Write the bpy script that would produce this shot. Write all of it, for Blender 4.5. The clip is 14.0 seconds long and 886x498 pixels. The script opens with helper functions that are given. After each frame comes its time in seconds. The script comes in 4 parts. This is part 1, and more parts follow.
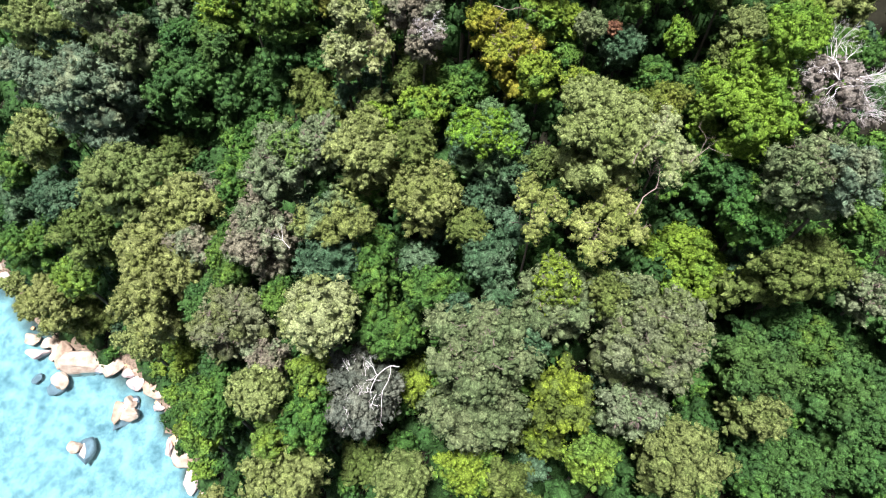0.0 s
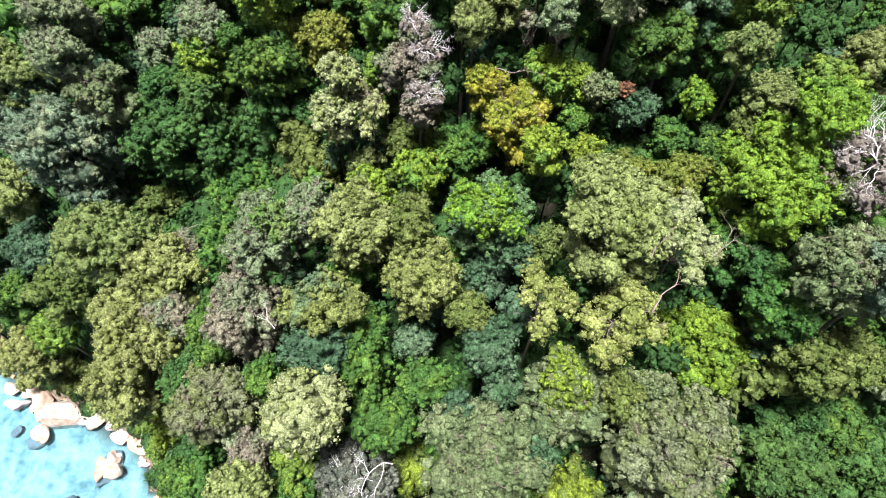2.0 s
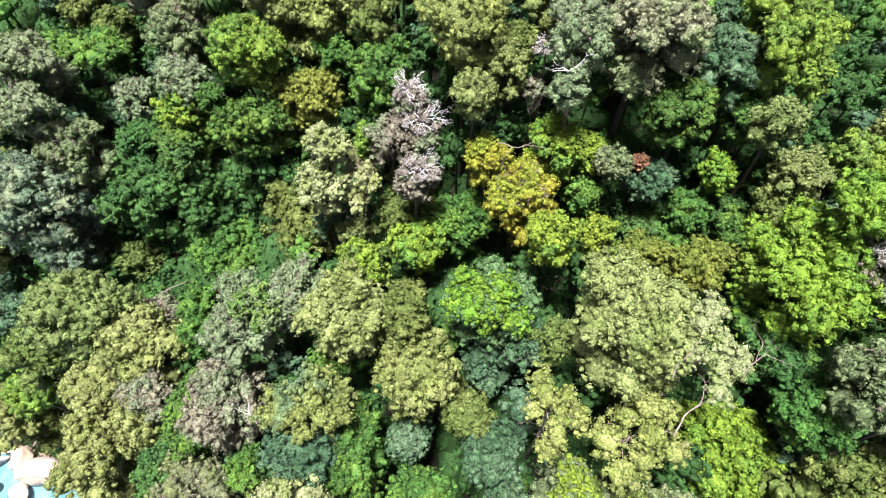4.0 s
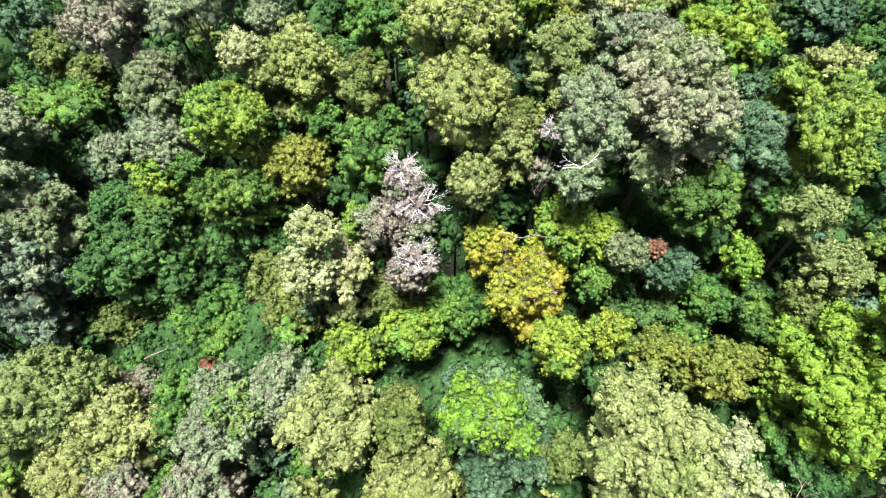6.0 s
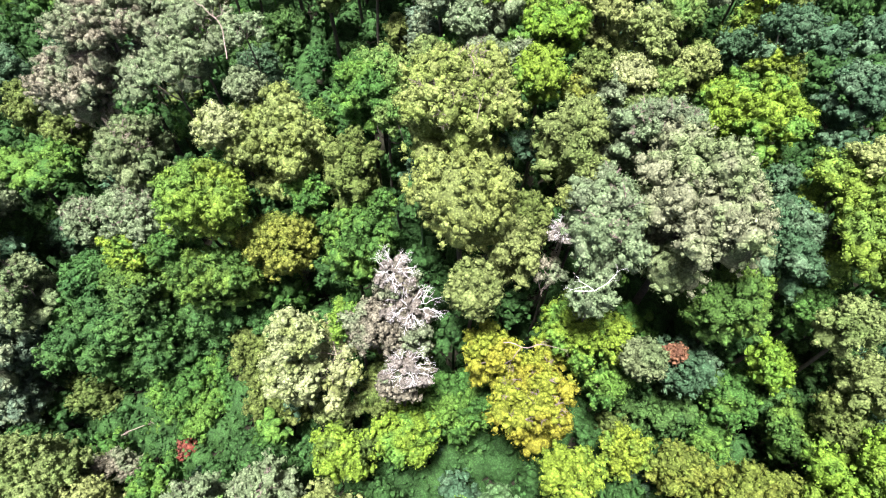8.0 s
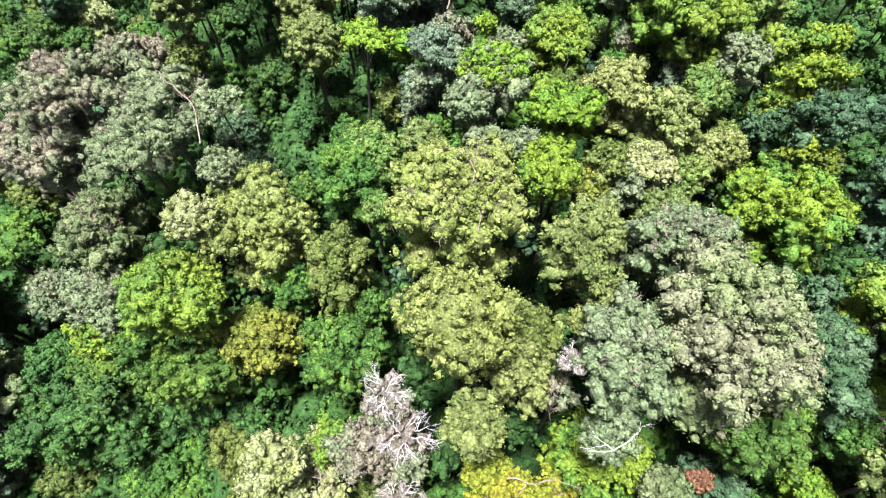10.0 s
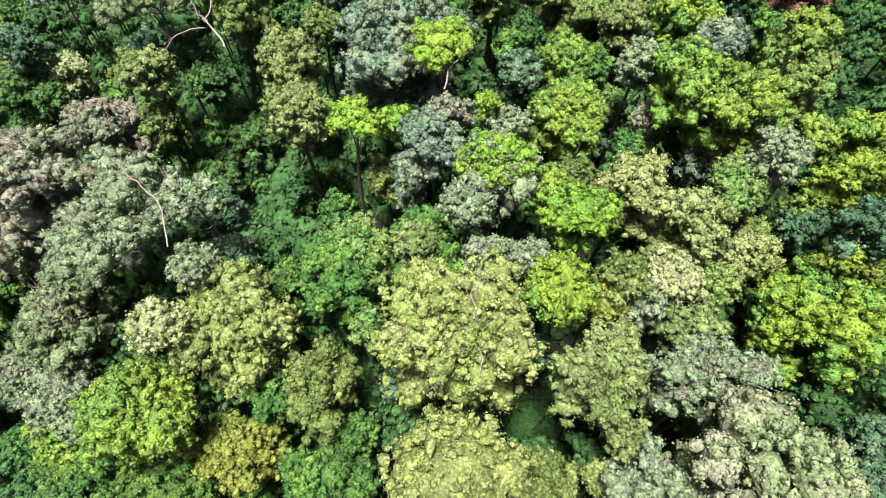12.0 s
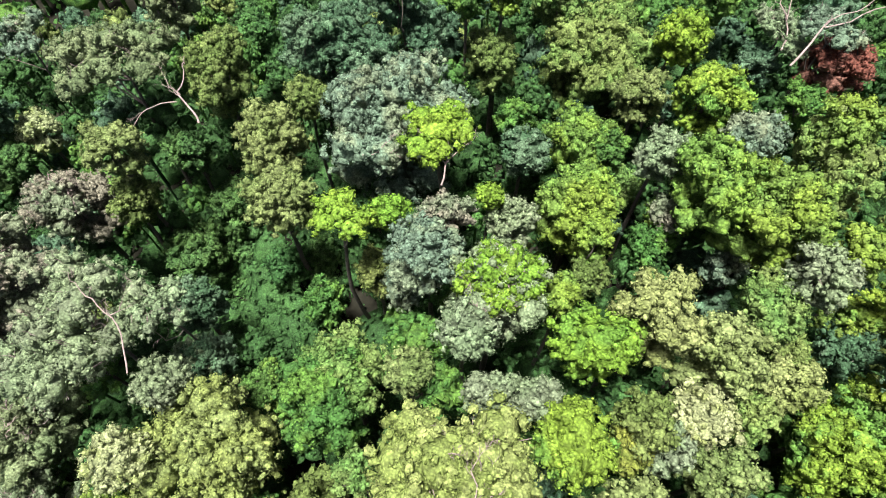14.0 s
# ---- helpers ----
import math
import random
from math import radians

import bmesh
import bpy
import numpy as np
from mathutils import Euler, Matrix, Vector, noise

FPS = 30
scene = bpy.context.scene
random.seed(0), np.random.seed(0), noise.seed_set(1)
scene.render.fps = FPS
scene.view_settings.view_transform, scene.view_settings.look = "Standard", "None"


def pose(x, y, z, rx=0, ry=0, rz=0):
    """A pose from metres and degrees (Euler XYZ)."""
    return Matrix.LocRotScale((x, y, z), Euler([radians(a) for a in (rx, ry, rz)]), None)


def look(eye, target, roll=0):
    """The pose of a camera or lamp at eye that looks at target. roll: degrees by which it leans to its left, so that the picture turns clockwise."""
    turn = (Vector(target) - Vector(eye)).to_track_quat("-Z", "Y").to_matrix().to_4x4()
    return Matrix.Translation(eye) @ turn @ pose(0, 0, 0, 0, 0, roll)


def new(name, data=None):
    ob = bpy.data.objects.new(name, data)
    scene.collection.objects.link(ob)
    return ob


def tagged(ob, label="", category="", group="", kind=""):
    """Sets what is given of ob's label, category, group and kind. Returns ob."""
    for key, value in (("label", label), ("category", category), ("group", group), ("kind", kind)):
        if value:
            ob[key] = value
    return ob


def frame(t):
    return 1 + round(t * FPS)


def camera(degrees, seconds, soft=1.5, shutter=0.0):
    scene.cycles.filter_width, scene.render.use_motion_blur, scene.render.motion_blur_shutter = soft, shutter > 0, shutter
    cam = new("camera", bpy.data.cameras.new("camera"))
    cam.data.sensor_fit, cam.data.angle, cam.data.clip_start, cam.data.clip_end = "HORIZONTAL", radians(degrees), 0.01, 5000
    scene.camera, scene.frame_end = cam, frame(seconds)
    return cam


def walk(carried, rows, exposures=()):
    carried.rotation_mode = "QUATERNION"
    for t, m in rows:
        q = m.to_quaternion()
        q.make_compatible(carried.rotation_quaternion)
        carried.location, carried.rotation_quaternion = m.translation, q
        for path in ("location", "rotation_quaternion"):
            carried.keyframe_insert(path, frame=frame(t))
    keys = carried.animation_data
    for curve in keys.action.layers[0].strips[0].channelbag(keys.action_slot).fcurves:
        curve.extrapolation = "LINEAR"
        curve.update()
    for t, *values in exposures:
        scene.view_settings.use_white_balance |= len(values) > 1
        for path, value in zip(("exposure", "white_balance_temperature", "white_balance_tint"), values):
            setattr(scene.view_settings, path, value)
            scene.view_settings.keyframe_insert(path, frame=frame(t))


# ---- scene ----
cam = camera(75.0, 14.0, soft=1.0)
# seconds, place in metres, turn in degrees
ROWS = [
    (0.0, 0.00, 0.00, 109.56, 30.93, -0.00, 0.00),
    (0.5, 0.06, 2.55, 109.56, 30.92, 0.01, -0.00),
    (1.0, 0.13, 5.11, 109.56, 30.91, 0.01, -0.00),
    (1.5, 0.19, 7.66, 109.57, 30.90, 0.02, -0.01),
    (2.0, 0.26, 10.21, 109.58, 30.88, 0.03, -0.01),
    (2.5, 0.33, 12.76, 109.59, 30.87, 0.03, -0.01),
    (3.0, 0.39, 15.31, 109.60, 30.85, 0.04, -0.02),
    (3.5, 0.46, 17.85, 109.61, 30.83, 0.05, -0.02),
    (4.0, 0.53, 20.40, 109.62, 30.82, 0.06, -0.02),
    (4.5, 0.60, 22.94, 109.64, 30.80, 0.07, -0.03),
    (5.0, 0.67, 25.48, 109.65, 30.77, 0.07, -0.03),
    (5.5, 0.74, 28.02, 109.67, 30.75, 0.08, -0.04),
    (6.0, 0.81, 30.55, 109.69, 30.72, 0.09, -0.04),
    (6.5, 0.88, 33.08, 109.70, 30.70, 0.10, -0.05),
    (7.0, 0.95, 35.61, 109.72, 30.67, 0.11, -0.05),
    (7.5, 1.03, 38.13, 109.74, 30.64, 0.12, -0.06),
    (8.0, 1.10, 40.64, 109.75, 30.60, 0.13, -0.07),
    (8.5, 1.17, 43.15, 109.76, 30.57, 0.14, -0.07),
    (9.0, 1.24, 45.64, 109.77, 30.53, 0.15, -0.08),
    (9.5, 1.31, 48.13, 109.78, 30.49, 0.16, -0.09),
    (10.0, 1.38, 50.61, 109.78, 30.45, 0.17, -0.10),
    (10.5, 1.45, 53.08, 109.78, 30.41, 0.19, -0.11),
    (11.0, 1.52, 55.54, 109.78, 30.36, 0.20, -0.12),
    (11.5, 1.59, 57.98, 109.76, 30.31, 0.21, -0.13),
    (12.0, 1.65, 60.42, 109.74, 30.26, 0.22, -0.14),
    (12.5, 1.72, 62.83, 109.71, 30.20, 0.24, -0.15),
    (13.0, 1.78, 65.23, 109.67, 30.14, 0.25, -0.16),
    (13.5, 1.84, 67.61, 109.62, 30.08, 0.26, -0.17),
    (14.0, 1.90, 69.97, 109.56, 30.02, 0.28, -0.19),
]
walk(cam, [(t, pose(x, y, z, rx, ry, rz)) for t, x, y, z, rx, ry, rz in ROWS], [(0, 1.88), (3, 2.20), (6, 2.43), (8, 2.52), (11, 2.42), (14, 2.28)])

# ---- light: thin bright cloud over the hill, no hard shadows ----
SUN_FROM = Vector((-0.10, -0.06, 0.98)).normalized()
world = bpy.data.worlds.new("sky")
scene.world = world
world.use_nodes = True
wn = world.node_tree.nodes
sky = wn.new("ShaderNodeTexSky")
sky.sky_type = "NISHITA"
sky.sun_disc = False
sky.sun_elevation = math.asin(SUN_FROM.z)
sky.sun_rotation = math.atan2(SUN_FROM.x, SUN_FROM.y)
sky.air_density, sky.dust_density = 1.0, 6.0
world.node_tree.links.new(sky.outputs[0], wn["Background"].inputs[0])
wn["Background"].inputs[1].default_value = 0.026
sun = new("sun", bpy.data.lights.new("sun", "SUN"))
sun.data.energy, sun.data.angle, sun.data.color = 5.0, radians(12), (0.975, 0.96, 0.89)
sun.matrix_world = look(SUN_FROM * 300, (0, 0, 0))


# ---- materials ----
def nodes_of(name):
    mat = bpy.data.materials.new(name)
    mat.use_nodes = True
    nt = mat.node_tree
    return mat, nt, nt.nodes["Principled BSDF"]


def add(nt, kind, **values):
    n = nt.nodes.new(kind)
    for key, v in values.items():
        n.inputs[key].default_value = v
    return n


def ramp(nt, source, stops):
    r = nt.nodes.new("ShaderNodeValToRGB")
    e = r.color_ramp.elements
    while len(e) < len(stops):
        e.new(0.5)
    for k, (at, col) in zip(e, stops):
        k.position, k.color = at, (*col, 1)
    nt.links.new(source, r.inputs[0])
    return r.outputs[0]


def leaf_material(name, first, second, share=0.5, patch=0.35, spread=0.25):
    """Leaves in two tones that change from bough to bough, each leaf a little different, with shade painted into the
    gaps between.
    """
    mat, nt, bsdf = nodes_of(name)
    geo = nt.nodes.new("ShaderNodeNewGeometry")
    info = nt.nodes.new("ShaderNodeObjectInfo")
    tone = add(nt, "ShaderNodeTexNoise", Scale=patch, Detail=2.0, Roughness=0.6)
    nt.links.new(geo.outputs["Position"], tone.inputs["Vector"])
    lo = 0.5 + (0.5 - share) * 0.36
    col = ramp(nt, tone.outputs["Fac"], [(lo - 0.055, first), (lo + 0.055, second)])
    fine = add(nt, "ShaderNodeTexNoise", Scale=1.7, Detail=1.0)
    nt.links.new(geo.outputs["Position"], fine.inputs["Vector"])
    # value: by leaf, by twig, by tree, and painted shade between leaves
    v1 = nt.nodes.new("ShaderNodeMapRange")
    v1.inputs["To Min"].default_value, v1.inputs["To Max"].default_value = 1 - spread, 1 + spread
    nt.links.new(geo.outputs["Random Per Island"], v1.inputs["Value"])
    v2 = nt.nodes.new("ShaderNodeMapRange")
    v2.inputs["From Min"].default_value, v2.inputs["From Max"].default_value = 0.3, 0.7
    v2.inputs["To Min"].default_value, v2.inputs["To Max"].default_value = 0.75, 1.25
    nt.links.new(fine.outputs["Fac"], v2.inputs["Value"])
    # shade of leaf gaps put into the colour: cells bright inside, dark at edges
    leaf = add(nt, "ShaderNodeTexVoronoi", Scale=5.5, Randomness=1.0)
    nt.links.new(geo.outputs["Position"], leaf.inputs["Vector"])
    gap_shade = nt.nodes.new("ShaderNodeMapRange")
    gap_shade.inputs["From Min"].default_value, gap_shade.inputs["From Max"].default_value = 0.1, 0.7
    gap_shade.inputs["To Min"].default_value, gap_shade.inputs["To Max"].default_value = 1.32, 0.62
    nt.links.new(leaf.outputs["Distance"], gap_shade.inputs["Value"])
    both = nt.nodes.new("ShaderNodeMath")
    both.operation = "MULTIPLY"
    nt.links.new(v1.outputs[0], both.inputs[0])
    nt.links.new(v2.outputs[0], both.inputs[1])
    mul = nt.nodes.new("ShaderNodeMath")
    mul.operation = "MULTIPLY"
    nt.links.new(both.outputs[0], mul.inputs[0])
    nt.links.new(gap_shade.outputs[0], mul.inputs[1])
    ruffle = add(nt, "ShaderNodeTexNoise", Scale=5.5, Detail=3.0, Roughness=0.65)
    nt.links.new(geo.outputs["Position"], ruffle.inputs["Vector"])
    bump = add(nt, "ShaderNodeBump", Strength=1.0, Distance=0.22)
    nt.links.new(ruffle.outputs["Fac"], bump.inputs["Height"])
    nt.links.new(bump.outputs[0], bsdf.inputs["Normal"])
    hue = nt.nodes.new("ShaderNodeMapRange")
    hue.inputs["To Min"].default_value, hue.inputs["To Max"].default_value = 0.488, 0.512
    nt.links.new(info.outputs["Random"], hue.inputs["Value"])
    hsv = nt.nodes.new("ShaderNodeHueSaturation")
    hsv.inputs["Saturation"].default_value = 0.93
    nt.links.new(hue.outputs[0], hsv.inputs["Hue"])
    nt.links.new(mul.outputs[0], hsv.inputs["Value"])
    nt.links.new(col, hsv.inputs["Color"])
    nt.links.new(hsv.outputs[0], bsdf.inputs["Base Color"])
    bsdf.inputs["Roughness"].default_value = 0.6
    bsdf.inputs["Specular IOR Level"].default_value = 0.14
    trans = nt.nodes.new("ShaderNodeBsdfTranslucent")
    nt.links.new(hsv.outputs[0], trans.inputs["Color"])
    mix = nt.nodes.new("ShaderNodeMixShader")
    mix.inputs[0].default_value = 0.27
    nt.links.new(bsdf.outputs[0], mix.inputs[1])
    nt.links.new(trans.outputs[0], mix.inputs[2])
    nt.links.new(mix.outputs[0], nt.nodes["Material Output"].inputs["Surface"])
    return mat


def bark_material(name, dark, light):
    mat, nt, bsdf = nodes_of(name)
    co = nt.nodes.new("ShaderNodeTexCoord")
    n = add(nt, "ShaderNodeTexNoise", Scale=3.0, Detail=6.0, Roughness=0.7)
    nt.links.new(co.outputs["Object"], n.inputs["Vector"])
    nt.links.new(ramp(nt, n.outputs["Fac"], [(0.35, dark), (0.65, light)]), bsdf.inputs["Base Color"])
    bump = add(nt, "ShaderNodeBump", Strength=0.5, Distance=0.05)
    nt.links.new(n.outputs["Fac"], bump.inputs["Height"])
    nt.links.new(bump.outputs[0], bsdf.inputs["Normal"])
    bsdf.inputs["Roughness"].default_value = 0.9
    return mat


def rock_material(name, dark, light, rough):
    mat, nt, bsdf = nodes_of(name)
    co = nt.nodes.new("ShaderNodeNewGeometry")
    big = add(nt, "ShaderNodeTexNoise", Scale=0.5, Detail=5.0, Roughness=0.6)
    grain = add(nt, "ShaderNodeTexNoise", Scale=9.0, Detail=4.0, Roughness=0.7)
    for n in (big, grain):
        nt.links.new(co.outputs["Position"], n.inputs["Vector"])
    base = ramp(nt, big.outputs["Fac"], [(0.35, dark), (0.6, light)])
    mixc = nt.nodes.new("ShaderNodeMix")
    mixc.data_type, mixc.blend_type = "RGBA", "MULTIPLY"
    mixc.inputs["Factor"].default_value = 0.45
    nt.links.new(base, mixc.inputs["A"])
    nt.links.new(ramp(nt, grain.outputs["Fac"], [(0.3, (0.5, 0.48, 0.47)), (0.6, (1, 1, 1))]), mixc.inputs["B"])
    nt.links.new(mixc.outputs["Result"], bsdf.inputs["Base Color"])
    bump = add(nt, "ShaderNodeBump", Strength=0.4, Distance=0.12)
    nt.links.new(grain.outputs["Fac"], bump.inputs["Height"])
    nt.links.new(bump.outputs[0], bsdf.inputs["Normal"])
    bsdf.inputs["Roughness"].default_value = rough
    return mat


# species: two leaf tones, share of the second, patch scale, label, category words
KHAKI, KHAKI_L = (0.132, 0.166, 0.044), (0.182, 0.218, 0.072)
CREAM, GREY, BROWN = (0.240, 0.272, 0.126), (0.137, 0.171, 0.100), (0.176, 0.162, 0.120)
OLIVE, OLIVE_L = (0.074, 0.112, 0.020), (0.124, 0.170, 0.036)
GREEN, GREEN_L, SHADED_GREEN = (0.044, 0.112, 0.019), (0.086, 0.172, 0.022), (0.026, 0.074, 0.018)
BLUE, BLUE_L, SILVER = (0.042, 0.094, 0.046), (0.082, 0.146, 0.080), (0.137, 0.186, 0.096)
LIME, LIME_Y, GOLD = (0.104, 0.208, 0.012), (0.146, 0.214, 0.014), (0.182, 0.174, 0.012)
RED = (0.150, 0.045, 0.032)
SPECIES = {
    "khaki": ((0.150, 0.178, 0.046), (0.190, 0.214, 0.068), 0.5, 0.5, "broadleaf tree with a dense round yellowish-olive crown"),
    "khaki2": (KHAKI, KHAKI_L, 0.65, 0.4, "broadleaf tree with pale khaki cauliflower-like foliage"),
    "khakiblue": (KHAKI, BLUE_L, 0.4, 0.16, "broadleaf tree, khaki on top and bluish-green below"),
    "khakigrey": ((0.122, 0.150, 0.056), (0.142, 0.162, 0.090), 0.55, 0.3, "large broadleaf tree with grey-olive thinning foliage"),
    "khakiyellow": ((0.148, 0.186, 0.054), (0.172, 0.212, 0.052), 0.5, 0.5, "large broadleaf tree with fresh yellowish-olive leaves"),
    "cream": (KHAKI_L, CREAM, 0.65, 0.5, "broadleaf tree with cream-coloured flowering foliage"),
    "creamslender": (KHAKI_L, CREAM, 0.5, 0.5, "slender tree with sparse cream tufts on pale branches"),
    "lightolive": ((0.150, 0.198, 0.044), (0.196, 0.238, 0.068), 0.5, 0.5, "broadleaf tree with light olive clumped foliage"),
    "olive": ((0.082, 0.120, 0.026), (0.120, 0.158, 0.040), 0.35, 0.4, "broadleaf tree with dull olive-green foliage"),
    "olive2": ((0.106, 0.146, 0.040), (0.142, 0.180, 0.056), 0.65, 0.4, "broadleaf tree with soft olive-green foliage"),
    "olivegold": ((0.098, 0.130, 0.018), (0.148, 0.168, 0.024), 0.5, 0.35, "broadleaf tree with olive foliage turning gold"),
    "silver": (SILVER, GREY, 0.4, 0.4, "broadleaf tree with silvery grey-green foliage"),
    "silverolive": ((0.098, 0.138, 0.060), (0.128, 0.162, 0.076), 0.5, 0.3, "broadleaf tree with dusty grey-olive foliage"),
    "silverlime": (SILVER, LIME, 0.3, 0.3, "grey-green tree overgrown with bright lime creeper"),
    "greybrown": (GREY, BROWN, 0.5, 0.22, "large tree with greyish-brown drying foliage"),
    "greyblue": ((0.100, 0.154, 0.102), (0.148, 0.186, 0.112), 0.35, 0.35, "broadleaf tree with blue-grey foliage"),
    "greybare": ((0.125, 0.136, 0.112), (0.095, 0.112, 0.095), 0.5, 0.35, "dark grey thinning tree with white bare branches"),
    "paleolive": ((0.151, 0.196, 0.087), (0.180, 0.190, 0.118), 0.45, 0.22, "large tree with pale grey-olive thinning foliage"),
    "brown": (GREY, BROWN, 0.6, 0.3, "tree with brownish-grey withering foliage"),
    "brownpink": ((0.166, 0.150, 0.115), GREY, 0.45, 0.3, "half-dead tree with rusty brown leaves"),
    "green": (GREEN, GREEN_L, 0.4, 0.35, "broadleaf tree with fresh mid-green foliage"),
    "green2": ((0.090, 0.168, 0.034), (0.124, 0.182, 0.044), 0.5, 0.35, "broadleaf tree with large soft green leaves"),
    "darkgreen": ((0.036, 0.096, 0.024), (0.050, 0.118, 0.026), 0.55, 0.25, "broadleaf tree with deep dark green foliage"),
    # green lowered for shade: the dimness between crowns is put into these tones
    "shaded_understorey": (SHADED_GREEN, (0.032, 0.088, 0.020), 0.55, 0.25, "sapling with green leaves darkened as if shaded"),
    "bluegreen": (BLUE, BLUE_L, 0.4, 0.35, "broadleaf tree with dark bluish-green foliage"),
    "lime": ((0.096, 0.186, 0.016), (0.126, 0.214, 0.012), 0.65, 0.3, "broadleaf tree with bright lime-green young leaves"),
    "lime2": ((0.098, 0.178, 0.026), (0.132, 0.212, 0.020), 0.5, 0.3, "creeper-covered tree with vivid green foliage"),
    "limepure": (LIME, (0.128, 0.222, 0.012), 0.5, 0.3, "small tree with brilliant lime-green feathery crown"),
    "limeolive": (OLIVE, LIME_Y, 0.5, 0.35, "broadleaf tree with yellow-green and olive foliage"),
    "limeblue": ((0.082, 0.162, 0.066), (0.060, 0.138, 0.048), 0.5, 0.35, "bluish-green tree with a bright lime creeper patch"),
    "yellowlime": (GREEN_L, LIME_Y, 0.65, 0.35, "broadleaf tree with yellow-green young leaves"),
    "gold": ((0.168, 0.210, 0.016), (0.204, 0.202, 0.014), 0.6, 0.25, "tree with golden yellow foliage"),
    "dead": ((0.204, 0.180, 0.172), (0.152, 0.130, 0.118), 0.5, 0.4, "dead tree with bleached white bare branches"),
    "rust": ((0.150, 0.066, 0.040), (0.190, 0.090, 0.050), 0.5, 0.6, "small bush with rusty orange young leaves"),
    "redleaf": (RED, (0.200, 0.050, 0.030), 0.5, 0.6, "small tree with vivid red young leaves"),
    "redbare": (RED, (0.140, 0.060, 0.045), 0.4, 0.4, "tree with withered dark red leaves"),
}
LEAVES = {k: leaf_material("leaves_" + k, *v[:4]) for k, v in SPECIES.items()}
# brown bark kept very dark: shade under the crowns is put into it
SHADED_BARK = bark_material("bark_brown_shaded", (0.026, 0.022, 0.018), (0.075, 0.062, 0.052))
PALE_BARK = bark_material("bark_pale", (0.09, 0.066, 0.064), (0.21, 0.16, 0.152))
DEAD_WOOD = bark_material("wood_bleached", (0.34, 0.31, 0.35), (0.60, 0.56, 0.61))
ROCKS = {
    "pale": rock_material("granite_pale", (0.20, 0.14, 0.115), (0.35, 0.29, 0.26), 0.75),
    "tan": rock_material("granite_tan", (0.15, 0.098, 0.078), (0.28, 0.205, 0.165), 0.75),
    "rust": rock_material("granite_rust", (0.26, 0.12, 0.06), (0.50, 0.28, 0.16), 0.8),
    "wet": rock_material("granite_wet", (0.24, 0.18, 0.20), (0.40, 0.32, 0.335), 0.4),
}


# ---- mesh helpers ----
class Geo:
    """Gathers vertices and faces, and makes one mesh of them."""

    def __init__(self):
        self.v, self.f3, self.f4, self.n = [], [], [], 0

    def put(self, v, quads=None, tris=None):
        v = np.asarray(v, float).reshape(-1, 3)
        if quads is not None:
            self.f4.append(np.asarray(quads, int).reshape(-1, 4) + self.n)
        if tris is not None:
            self.f3.append(np.asarray(tris, int).reshape(-1, 3) + self.n)
        self.v.append(v)
        self.n += len(v)

    def mesh(self, name, mat, smooth=False):
        me = bpy.data.meshes.new(name)
        v = np.concatenate(self.v)
        q = np.concatenate(self.f4) if self.f4 else np.zeros((0, 4), int)
        t = np.concatenate(self.f3) if self.f3 else np.zeros((0, 3), int)
        me.vertices.add(len(v))
        me.vertices.foreach_set("co", v.astype(np.float32).ravel())
        me.loops.add(q.size + t.size)
        me.loops.foreach_set("vertex_index", np.concatenate([q.ravel(), t.ravel()]).astype(np.int32))
        me.polygons.add(len(q) + len(t))
        me.polygons.foreach_set("loop_start", np.concatenate([np.arange(len(q)) * 4, q.size + np.arange(len(t)) * 3]).astype(np.int32))
        me.update(calc_edges=True)
        me.polygons.foreach_set("use_smooth", np.full(len(q) + len(t), smooth))
        me.materials.append(mat)
        return me


def ico(level):
    bm = bmesh.new()
    bmesh.ops.create_icosphere(bm, subdivisions=level, radius=1)
    v = np.array([p.co[:] for p in bm.verts])
    f = np.array([[p.index for p in q.verts] for q in bm.faces])
    bm.free()
    return v, f


ICO = {k: ico(k) for k in (1, 2, 4)}


def part(name, mesh, parent, label=""):
    ob = new(name, mesh)
    ob.parent = parent
    return tagged(ob, label)


def tube(geo, pts, radii, sides=6):
    """A round limb along pts, tapering by radii, closed at its end."""
    pts, radii = np.asarray(pts, float), np.asarray(radii, float)
    d = np.gradient(pts, axis=0)
    d /= np.linalg.norm(d, axis=1, keepdims=True) + 1e-9
    ref = np.where(np.abs(d[:, 2:3]) > 0.9, np.array([[1.0, 0, 0]]), np.array([[0, 0, 1.0]]))
    a = np.cross(d, ref)
    a /= np.linalg.norm(a, axis=1, keepdims=True) + 1e-9
    b = np.cross(d, a)
    ang = np.linspace(0, 2 * np.pi, sides, endpoint=False)
    ring = pts[:, None] + radii[:, None, None] * (np.cos(ang)[None, :, None] * a[:, None] + np.sin(ang)[None, :, None] * b[:, None])
    i, j = np.meshgrid(np.arange(len(pts) - 1), np.arange(sides), indexing="ij")
    k = (j + 1) % sides
    quads = np.stack([i * sides + j, i * sides + k, (i + 1) * sides + k, (i + 1) * sides + j], -1)
    geo.put(ring, quads)


def bent(rng, a, b, steps=5, sway=0.08):
    """Points on a slightly crooked line from a to b."""
    a, b = np.asarray(a, float), np.asarray(b, float)
    s = np.linspace(0, 1, steps)[:, None]
    off = rng.normal(0, sway * np.linalg.norm(b - a), 3)
    return a + (b - a) * s + np.sin(np.pi * s) * off + rng.normal(0, 0.2 * sway * np.linalg.norm(b - a), (steps, 3)) * np.sin(np.pi * s)


def unit(rng, n):
    v = rng.normal(0, 1, (n, 3))
    return v / (np.linalg.norm(v, axis=1, keepdims=True) + 1e-9)


